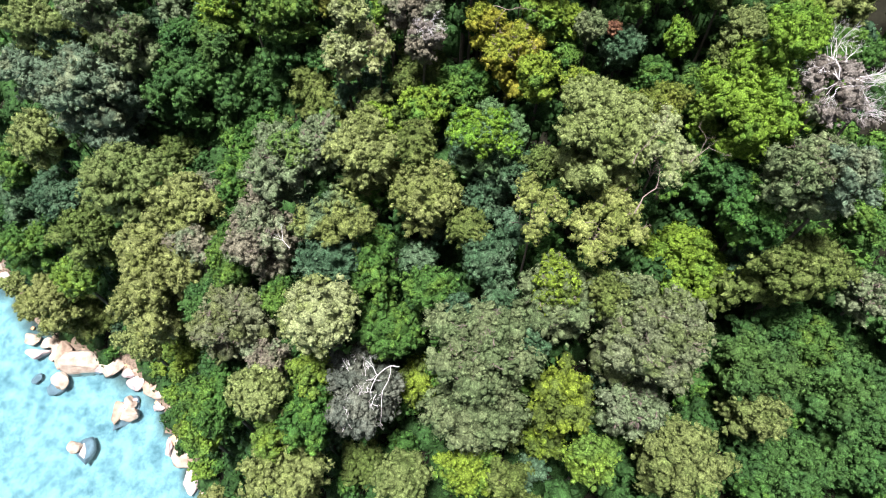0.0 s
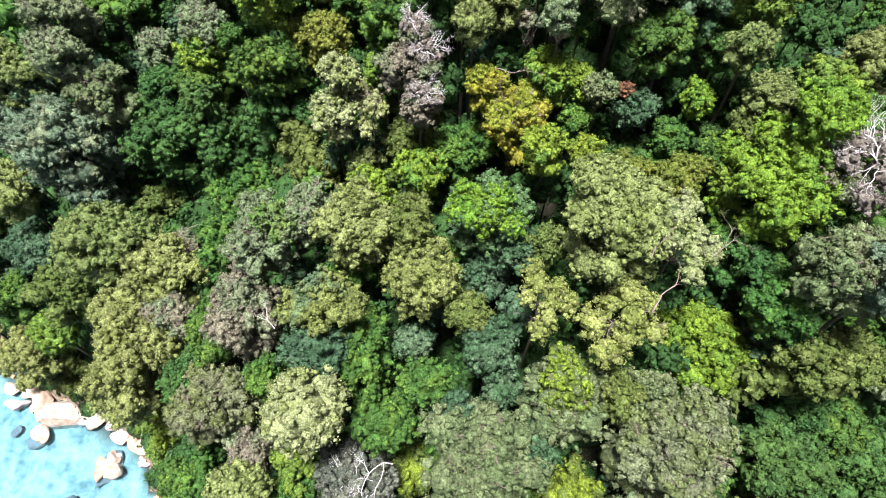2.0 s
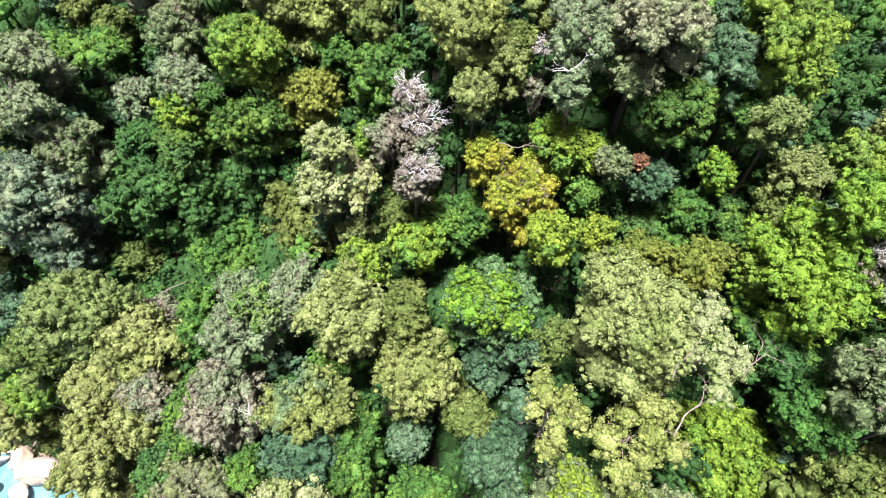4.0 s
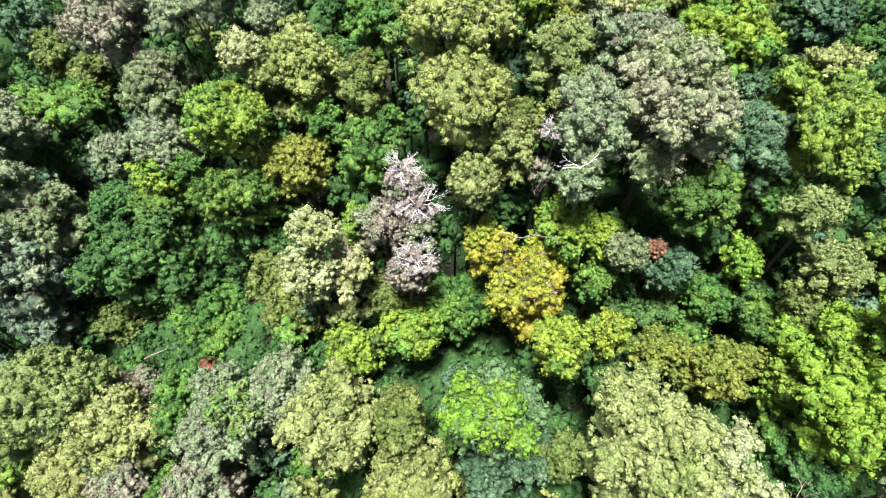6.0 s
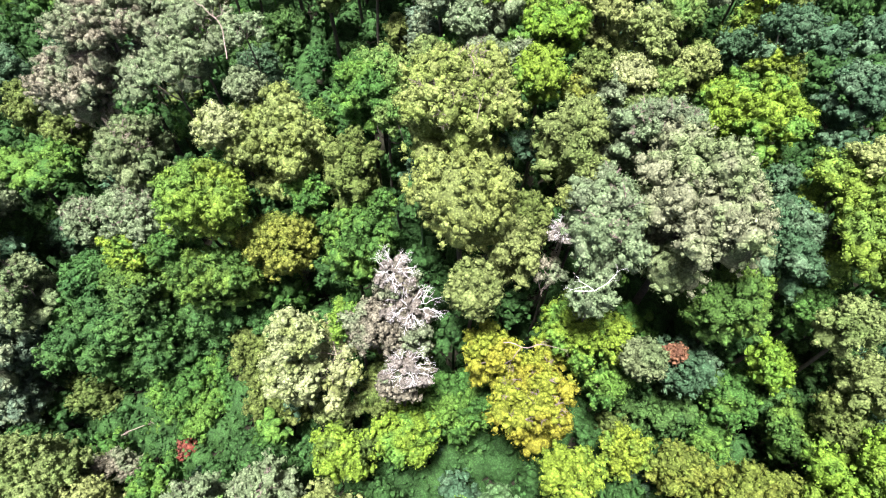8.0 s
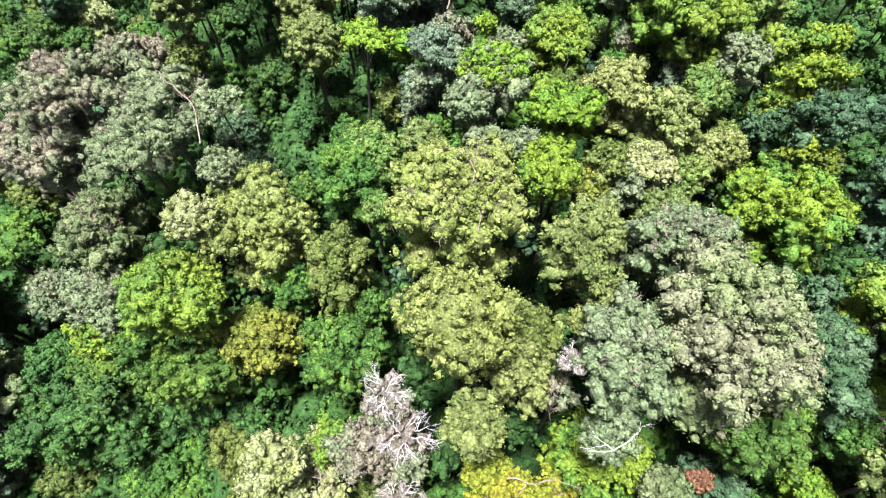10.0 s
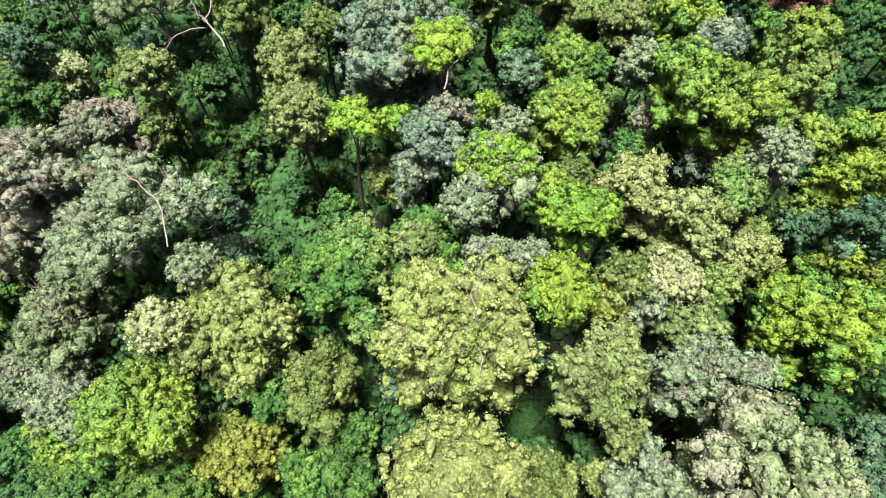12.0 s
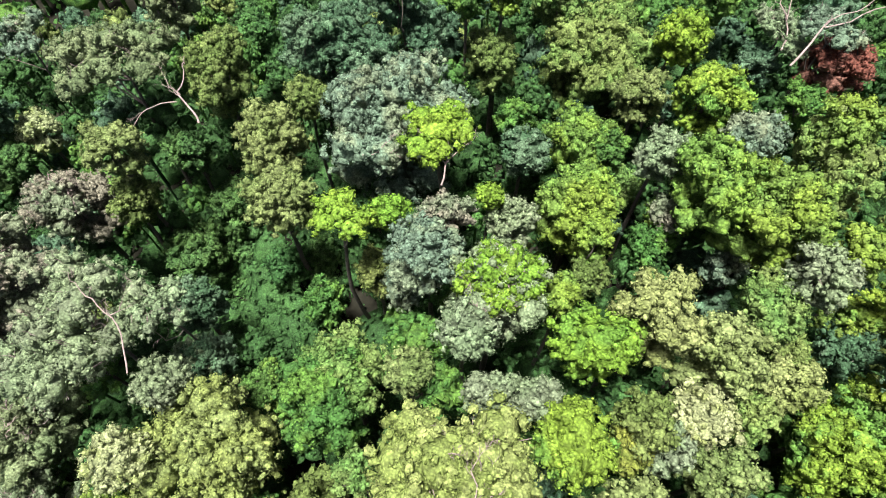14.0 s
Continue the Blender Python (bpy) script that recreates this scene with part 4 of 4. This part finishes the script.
tree("redleaf", "dome", -29.7, 55.5, 37.7, 1.9, 1.6)
tree("rust", "dome", 20.1, 57.4, 64.8, 1.0, 0.8)
tree("darkgreen", "spread", 4.2, 60.8, 63.6, 2.1, 2.4)
tree("green", "spread", -12.1, 73.8, 64.8, 2.5, 2.8)
tree("lime2", "spread", -7.1, 60.3, 65.4, 1.9, 2.1)
tree("green", "spread", 30.0, 60.2, 68.6, 2.2, 2.8)
tree("lime2", "spread", 33.3, 59.8, 74.4, 1.8, 2.5)
tree("bluegreen", "spread", -45.4, 112.3, 66.5, 3.5, 2.5)
tree("darkgreen", "spread", -47.9, 110.9, 61.5, 5.2, 3.9)
tree("darkgreen", "spread", -22.7, 106.2, 66.8, 2.6, 2.4)
tree("darkgreen", "spread", -19.8, 104.6, 59.7, 3.4, 3.5)
tree("darkgreen", "spread", -21.3, 102.3, 55.4, 3.5, 3.7)
tree("bluegreen", "spread", -16.8, 85.5, 66.4, 2.2, 2.3)
tree("darkgreen", "spread", -15.9, 96.8, 48.2, 2.5, 2.7)
tree("green", "spread", -12.3, 83.8, 64.5, 2.4, 2.4)
tree("darkgreen", "spread", -10.1, 94.0, 57.0, 2.2, 2.3)
tree("darkgreen", "spread", -10.4, 98.1, 58.7, 2.5, 4.3)
tree("greyblue", "spread", -1.0, 90.4, 70.8, 2.1, 2.9)
tree("lime2", "dome", 18.4, 93.3, 73.9, 1.8, 1.9)
tree("silver", "spread", 24.5, 85.8, 79.4, 2.2, 2.3)
tree("yellowlime", "spread", 32.1, 89.1, 78.0, 3.3, 2.0)
tree("yellowlime", "spread", 30.0, 84.4, 78.7, 3.5, 1.8)
tree("lime2", "spread", 27.9, 84.3, 75.9, 2.1, 1.7)
tree("bluegreen", "spread", 27.5, 82.8, 74.9, 2.3, 1.9)
tree("bluegreen", "spread", 30.2, 80.7, 78.2, 3.0, 2.4)
tree("silver", "spread", 14.7, 76.7, 75.1, 1.9, 2.0)
tree("olivegold", "dome", 12.3, 76.5, 75.2, 1.5, 1.6)
tree("silver", "dome", 7.3, 79.0, 76.8, 1.5, 1.5)
tree("green2", "spread", 20.4, 78.7, 74.0, 2.0, 2.1)
tree("green", "spread", 25.2, 78.2, 72.4, 1.8, 2.3)
tree("olive", "spread", 7.8, 65.8, 72.9, 2.0, 2.7)
tree("khaki", "dome", 10.2, 65.7, 75.1, 0.6, 1.0)
tree("olive2", "spread", 12.5, 67.8, 75.3, 1.7, 1.6)
tree("dead", "bare", 10.0, 63.5, 74.0, 1.3, 1.2)
tree("brown", "open", 9.5, 62.6, 69.4, 1.6, 1.9)
tree("bluegreen", "spread", 27.6, 68.3, 73.9, 1.8, 1.4)
tree("bluegreen", "spread", 27.9, 65.0, 73.1, 1.9, 2.6)
tree("green", "spread", -46.5, 87.0, 53.5, 2.4, 2.9)
tree("bluegreen", "spread", -45.6, 79.4, 49.1, 3.1, 2.9)
tree("darkgreen", "spread", -39.3, 71.4, 53.1, 3.3, 3.5)
tree("darkgreen", "spread", -32.6, 68.3, 53.7, 3.2, 3.4)
tree("darkgreen", "spread", -17.6, 66.1, 52.6, 3.2, 3.0)
tree("green", "spread", -25.8, 68.5, 63.1, 2.0, 1.8)
tree("green", "spread", -4.3, 69.8, 68.9, 1.6, 1.6)
tree("olive", "spread", -3.5, 91.7, 69.4, 2.1, 2.5)
tree("green2", "spread", -3.6, 75.6, 73.6, 1.4, 1.7)
tree("limeolive", "spread", 29.9, 79.1, 75.1, 2.6, 2.2)
tree("darkgreen", "spread", -19.6, 124.5, 65.4, 2.6, 4.1)
tree("bluegreen", "spread", -9.2, 108.8, 78.1, 2.7, 2.6)
tree("green", "spread", 4.0, 111.0, 80.2, 1.7, 2.0)
tree("lime2", "spread", 7.0, 111.1, 80.3, 1.9, 1.8)
tree("green", "spread", 7.9, 104.7, 72.7, 2.1, 1.6)
tree("limepure", "dome", 5.2, 93.9, 76.0, 1.0, 1.0)
tree("brownpink", "spread", 1.9, 91.9, 77.1, 2.4, 1.4)
tree("limepure", "dome", -2.3, 94.3, 73.5, 1.8, 1.4)
tree("green", "spread", 14.8, 99.8, 74.4, 1.7, 2.3)
tree("green2", "spread", 16.4, 97.7, 72.1, 2.0, 2.1)
tree("brown", "spread", 18.0, 93.0, 75.1, 1.4, 2.1)
tree("green", "spread", 16.9, 91.2, 73.5, 2.0, 2.1)
tree("green", "spread", 24.1, 110.6, 80.3, 2.2, 2.3)
host = tree("silver", "open", 28.9, 107.8, 78.2, 1.8, 3.8)
bare_limb(host, PALE_BARK, 0.07, (28.2, 105.8, 78.2), (28.6, 107.7, 79.4), (29.3, 110.0, 80.8))
bare_limb(host, PALE_BARK, 0.05, (28.6, 107.7, 79.4), (28.1, 108.9, 80.1), (28.3, 109.8, 80.6))
host = tree("greyblue", "open", 31.1, 105.7, 79.9, 2.9, 2.8)
bare_limb(host, PALE_BARK, 0.09, (27.4, 102.8, 79.4), (28.5, 103.8, 80.0), (29.8, 105.2, 80.8), (31.9, 105.6, 81.0), (34.6, 106.5, 81.6))
bare_limb(host, PALE_BARK, 0.05, (29.8, 105.2, 80.8), (32.3, 106.2, 81.4), (34.4, 107.6, 82.2))
tree("bluegreen", "spread", 27.7, 107.3, 76.1, 2.5, 1.8)
tree("green", "spread", 30.6, 103.1, 75.8, 2.4, 2.3)
tree("lime2", "spread", 29.5, 96.5, 80.5, 2.4, 2.4)
tree("lime2", "spread", 28.0, 87.6, 78.8, 1.5, 2.2)
tree("olive", "spread", 12.0, 88.6, 74.0, 1.9, 1.5)
tree("lime2", "dome", 9.6, 86.6, 75.1, 1.4, 1.5)
tree("darkgreen", "spread", -13.3, 96.8, 60.9, 2.7, 2.5)
tree("darkgreen", "spread", -9.4, 94.8, 58.5, 2.2, 2.3)
tree("green", "spread", -8.6, 91.2, 64.5, 2.1, 2.5)
tree("darkgreen", "spread", -14.8, 95.6, 50.0, 2.5, 2.3)
tree("darkgreen", "spread", -20.2, 98.0, 52.7, 3.1, 2.9)
tree("olive", "spread", -26.1, 100.3, 67.4, 2.5, 2.9)
tree("silver", "spread", -17.6, 85.8, 65.5, 2.7, 2.3)
tree("darkgreen", "spread", -43.6, 109.1, 62.0, 2.2, 2.0)
tree("greyblue", "spread", 21.7, 89.3, 74.2, 1.8, 1.7)
tree("green2", "spread", 24.2, 82.5, 73.7, 1.8, 1.9)
tree("bluegreen", "spread", -1.9, 112.0, 79.7, 2.9, 2.1)
tree("green2", "spread", 11.7, 113.6, 78.4, 3.0, 2.2)
tree("silverolive", "spread", -22.9, 115.8, 76.8, 3.2, 2.3)
tree("green", "spread", -23.9, 121.4, 69.3, 3.1, 2.5)
tree("lime2", "spread", 12.4, 91.0, 75.3, 1.8, 1.9)

# bushes that hang over the water's edge
tree("lime2", "spread", -48.6, 31.5, 6.0, 2.8, 2.6)
tree("green", "spread", -46.2, 28.0, 6.5, 2.6, 2.6)
tree("limeolive", "spread", -45.0, 25.2, 6.0, 2.8, 2.4)
tree("green", "spread", -42.8, 22.2, 6.5, 2.6, 2.6)
tree("lime2", "spread", -40.4, 18.2, 7.0, 2.8, 2.8)
tree("khaki2", "spread", -37.6, 13.8, 7.0, 2.8, 2.6)
tree("lime2", "spread", -52.2, 36.2, 6.5, 2.6, 2.4)
tree("khaki2", "spread", -86.0, 53.6, 7.0, 3.2, 2.8)
tree("khaki2", "spread", -80.6, 47.8, 7.0, 3.0, 2.6)
tree("silver", "spread", -77.6, 44.6, 4.5, 2.2, 1.8)
tree("brownpink", "open", 37.0, 43.8, 67.4, 3.2, 4.2)
tree("green", "spread", 43.4, 51.0, 67.0, 4.4, 4.2)
tree("olive2", "spread", 45.6, 58.0, 69.0, 4.6, 4.0)
tree("lime2", "spread", 40.2, 55.6, 68.0, 3.6, 3.4)
tree("darkgreen", "spread", 56.0, 30.0, 46.0, 6.0, 7.0)
tree("green", "spread", 52.0, 41.0, 56.0, 5.0, 5.0)
tree("darkgreen", "spread", 55.0, 19.0, 37.0, 5.0, 5.0)

# ---- boulders on the shore ----
stone = 0


def boulder(x, y, z, rx, ry, up, kind):
    """A rounded, slightly faceted granite block, half sunk where it stands."""
    global stone
    stone += 1
    rng = np.random.default_rng(stone)
    v, f = ICO[4]
    rz = (rx + ry) * (0.31 if up else 0.28)
    w = v.copy()
    for k in range(16):
        n = unit(rng, 1)[0]
        lim = rng.uniform(0.4, 0.78)
        over = np.clip(w @ n - lim, 0, None)
        w -= over[:, None] * n * 0.96
    seed = rng.uniform(0, 50, 3)
    bump = np.array([noise.noise(Vector(p * 1.6 + seed)) + 0.4 * noise.noise(Vector(p * 5 + seed)) for p in v])
    w *= (1 + 0.13 * bump)[:, None]
    w *= np.array((rx, ry, rz)) * 1.4
    g = Geo()
    g.put(w, tris=f)
    ob = new("boulder", g.mesh("boulder", ROCKS[kind], True))
    depth = min(float(relief(x, y)), 0.0)
    ob.location = (x, y, (z * 0.25 if up else -0.25 - rz * 0.75))
    words = {"pale": "smooth pale pinkish granite boulder at the waterline", "tan": "weathered tan granite boulder on the shore",
             "rust": "small rust-coloured boulder among shore rocks", "wet": "dark wet purplish boulder awash in the sea"}
    return tagged(ob, words[kind], "boulder", "shore boulders")


boulder(-74.5, 36.3, 0.96, 1.54, 1.97, 1.0, "pale")
boulder(-74.7, 35.5, 0.90, 2.20, 2.31, 0.0, "wet")
boulder(-70.6, 39.5, 1.79, 3.56, 2.93, 1.2, "pale")
boulder(-65.3, 38.7, 1.44, 2.78, 2.45, 1.0, "pale")
boulder(-75.0, 41.1, 1.34, 1.68, 3.19, 1.0, "tan")
boulder(-77.4, 42.2, 0.59, 0.96, 1.19, 1.0, "pale")
boulder(-79.7, 43.2, 0.70, 1.47, 1.07, 1.0, "pale")
boulder(-82.8, 44.5, 0.74, 1.37, 1.32, 1.0, "pale")
boulder(-80.7, 41.1, 0.85, 1.91, 1.18, 0.3, "wet")
boulder(-62.3, 39.1, 0.47, 0.78, 0.94, 1.0, "rust")
boulder(-61.4, 40.1, 0.55, 0.95, 1.06, 1.0, "rust")
boulder(-59.7, 39.0, 0.42, 0.72, 0.82, 1.0, "rust")
boulder(-61.4, 37.2, 0.68, 1.21, 1.28, 1.0, "wet")
boulder(-59.3, 37.5, 0.56, 1.10, 0.93, 1.0, "tan")
boulder(-56.7, 37.6, 1.22, 1.99, 2.44, 1.2, "wet")
boulder(-56.6, 34.8, 0.83, 1.53, 1.49, 1.0, "tan")
boulder(-53.3, 32.9, 1.55, 3.46, 2.16, 1.0, "pale")
boulder(-59.3, 35.1, 0.83, 1.53, 1.50, 0.3, "wet")
boulder(-51.0, 30.1, 1.03, 1.49, 2.25, 1.0, "tan")
boulder(-53.9, 30.5, 0.60, 1.28, 0.90, 0.6, "wet")
boulder(-60.9, 30.0, 1.21, 2.78, 3.27, 0.0, "wet")
boulder(-59.7, 31.2, 0.61, 1.07, 1.13, 1.0, "pale")
boulder(-58.5, 29.1, 0.90, 1.70, 1.56, 1.0, "pale")
boulder(-61.6, 29.6, 0.82, 1.07, 1.91, 0.8, "tan")
boulder(-67.2, 23.4, 0.61, 1.24, 0.98, 1.0, "pale")
boulder(-65.4, 22.8, 0.72, 1.76, 1.85, 0.0, "wet")
boulder(-50.0, 23.2, 0.72, 0.88, 1.74, 1.0, "wet")
boulder(-47.2, 22.3, 1.51, 2.57, 2.92, 1.0, "pale")
boulder(-44.6, 17.2, 1.06, 1.41, 2.43, 0.4, "wet")
boulder(-95.4, 62.3, 1.04, 1.60, 2.20, 1.0, "pale")
boulder(-90.8, 57.6, 1.41, 1.57, 3.55, 1.0, "pale")
boulder(-93.8, 57.7, 1.12, 2.18, 1.91, 0.2, "wet")
boulder(-79.6, 36.5, 0.36, 0.99, 0.81, 0.0, "wet")
boulder(-40.9, 19.4, 0.60, 1.01, 1.17, 1.2, "pale")
boulder(-39.5, 16.4, 0.68, 1.10, 1.36, 1.2, "tan")

# smaller blocks tumbled along the waterline
scatter = random.Random(8)
for a, b in zip(SHORE[2:10], SHORE[3:11]):
    for k in range(3):
        s, off = scatter.random(), scatter.uniform(-1.8, 2.2)
        d = (b - a) / np.linalg.norm(b - a)
        px, py = a + (b - a) * s + np.array((-d[1], d[0])) * off
        w = scatter.uniform(0.5, 1.5)
        boulder(px, py, max(float(relief(px, py)), 0.1) * 3, w, w * scatter.uniform(0.7, 1.2), 1.0, scatter.choice(("pale", "tan", "tan", "rust", "wet")))


# ---- understorey between the big crowns ----
SPOTS = np.array(PLACED)


def canopy_height(x, y):
    """Height of the crowns round about, from the nearest trees."""
    d2 = (SPOTS[:, 0] - x) ** 2 + (SPOTS[:, 1] - y) ** 2
    near = np.argsort(d2)[:4]
    w = 1 / (d2[near] + 4)
    known = float((SPOTS[near, 3] * w).sum() / w.sum())
    trust = math.exp(-d2[near[0]] / 300)
    ground = float(relief(x, y))
    return min(trust * known + (1 - trust) * (ground + 13), ground + 22, ground + 3 + 1.1 * max(float(inland(x, y)) - 2, 0))


# deep hollows between the trees: middle and half widths
HOLLOWS = ((-16, 98, 9, 8.5), (-23, 60.5, 10, 5), (4, 52, 6, 3), (29, 55, 7, 5))


def lower_canopy():
    """Crowns crowded between and under the tall trees, past counting, one mesh for each kind of foliage."""
    rng = np.random.default_rng(31)
    # mostly the lowered green, so the gaps carry their shade in the leaf colour
    kinds = (("shaded_understorey", 9, "shade-darkened green"), ("green", 3, "mid-green"), ("olive", 1, "olive-green"), ("bluegreen", 2, "bluish-green"))
    geos = {k: Geo() for k, _, _ in kinds}
    weights = np.array([w for _, w, _ in kinds], float)
    done = []
    spots = [(x, y) for x in np.arange(-95, 56, 2.3) for y in np.arange(2, 136, 2.3) if x > -64 or y < 80]
    rng.shuffle(spots)
    for x, y in spots:
        px, py = x + rng.uniform(-1, 1), y + rng.uniform(-1, 1)
        h = float(relief(px, py))
        if h < 1.4:
            continue
        d = np.hypot(SPOTS[:, 0] - px, SPOTS[:, 1] - py)
        z = max(canopy_height(px, py) - rng.uniform(3.0, 7.5), h + 1.2)
        for hx, hy, hw, hd in HOLLOWS:
            if ((px - hx) / hw) ** 2 + ((py - hy) / hd) ** 2 < 1:
                z -= 6
        clash = (d < SPOTS[:, 2] * 0.85) & (SPOTS[:, 3] < z + 7)
        if clash.any():
            z = float(SPOTS[clash, 3].min()) - 7
        if z < h + 1 or any((px - a) ** 2 + (py - c) ** 2 < (0.8 * (r + 1.8)) ** 2 for a, c, r in done):
            continue
        r = rng.uniform(1.6, 2.6)
        if z - h < 4:
            r *= 0.75
        done.append((px, py, r))
        lob = [(np.array((px, py, z)), np.array((r * 0.75, r * 0.75, r * 0.7)), 1.0)]
        for k in range(3):
            a = 2.09 * k + rng.uniform(-0.5, 0.5)
            lob.append((np.array((px + 0.6 * r * math.cos(a), py + 0.6 * r * math.sin(a), z - rng.uniform(0.2, 0.9) * r)), np.array((r, r, r * 1.1)) * rng.uniform(0.45, 0.58), 0.6))
        hidden = bool((d < SPOTS[:, 2]).any())
        one = crown_geo(rng, lob, (0.46 if z > 55 else 0.60) if hidden else 0.34, 0.65 if hidden else 0.8, 0.4, 0.9 if hidden else 0.55, 1.4 if hidden else 1.8, 1 if hidden else 2)
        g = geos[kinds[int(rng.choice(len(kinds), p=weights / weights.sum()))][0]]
        g.f3 += [f + g.n for f in one.f3]
        g.f4 += [f + g.n for f in one.f4]
        g.v += one.v
        g.n += one.n
        tube(g, [(px, py, h - 0.4), (px, py, (h + z) / 2), (px, py, z)], [0.16, 0.12, 0.06], 5)
    for k, _, word in kinds:
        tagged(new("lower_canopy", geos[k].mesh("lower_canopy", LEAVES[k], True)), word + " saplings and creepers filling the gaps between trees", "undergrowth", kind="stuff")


lower_canopy()


def ground_cover():
    """Ferns, seedlings and fallen leaves that hide the soil."""
    rng = np.random.default_rng(21)
    g = Geo()
    for x in np.arange(-92, 58, 2.8):
        for y in np.arange(0, 150, 2.8):
            px, py = x + rng.uniform(-1.2, 1.2), y + rng.uniform(-1.2, 1.2)
            h = float(relief(px, py))
            if h < 0.7:
                continue
            r = rng.uniform(2.0, 2.8)
            sx, sy = float(relief(px + 2, py) - h) / 2, float(relief(px, py + 2) - h) / 2
            m = 38
            d = unit(rng, m)
            d[:, 2] = np.abs(d[:, 2])
            top = rng.uniform(1.2, 3.2)
            p = np.array((px, py, h)) + d * np.array((r, r, top)) * rng.uniform(0.75, 1.1, (m, 1))
            p[:, 2] += (p[:, 0] - px) * sx + (p[:, 1] - py) * sy
            leaves_at(rng, g, p, d + np.array((0, 0, 0.4)), 0.6, 0.5)
            lv, lf = ICO[1]
            q = np.array((px, py, h)) + lv * np.array((r, r, top)) * 0.85
            q[:, 2] += (q[:, 0] - px) * sx + (q[:, 1] - py) * sy
            g.put(q, tris=lf)
    return tagged(new("ground_cover", g.mesh("ground_cover", LEAVES["shaded_understorey"], True)), "shade-darkened green ferns and seedlings covering the forest floor", "ground cover", kind="stuff")


ground_cover()


# ---- woods beyond the flown strip ----
def far_woods():
    rng = np.random.default_rng(5)
    g = Geo()
    for x in np.arange(-150, 151, 6.8):
        for y in np.arange(-70, 231, 6.8):
            px, py = x + rng.uniform(-2.5, 2.5), y + rng.uniform(-2.5, 2.5)
            h = float(relief(px, py))
            if h < 2 or (-95 < px < 58 and 0 < py < 138 and (px > -66 or py < 82)):
                continue
            r = rng.uniform(3, 5.2)
            one = crown_geo(rng, [(np.array((px, py, h + rng.uniform(9, 15))), np.array((r, r, r * 0.7)), 1.0)], 1.15, 0.7, 0.5, 2.2, 1.5, 1, 0.36, False)
            g.v += one.v
            g.f3 += [f + g.n for f in one.f3]
            g.f4 += [f + g.n for f in one.f4]
            g.n += one.n
            tube(g, [(px, py, h - 0.5), (px, py, h + 6), (px, py, h + 11)], [0.4, 0.3, 0.2], 5)
    return tagged(new("woodland", g.mesh("woodland", LEAVES["green"], True)), "dense green rainforest over the rest of the hill", "woodland", kind="stuff")


far_woods()
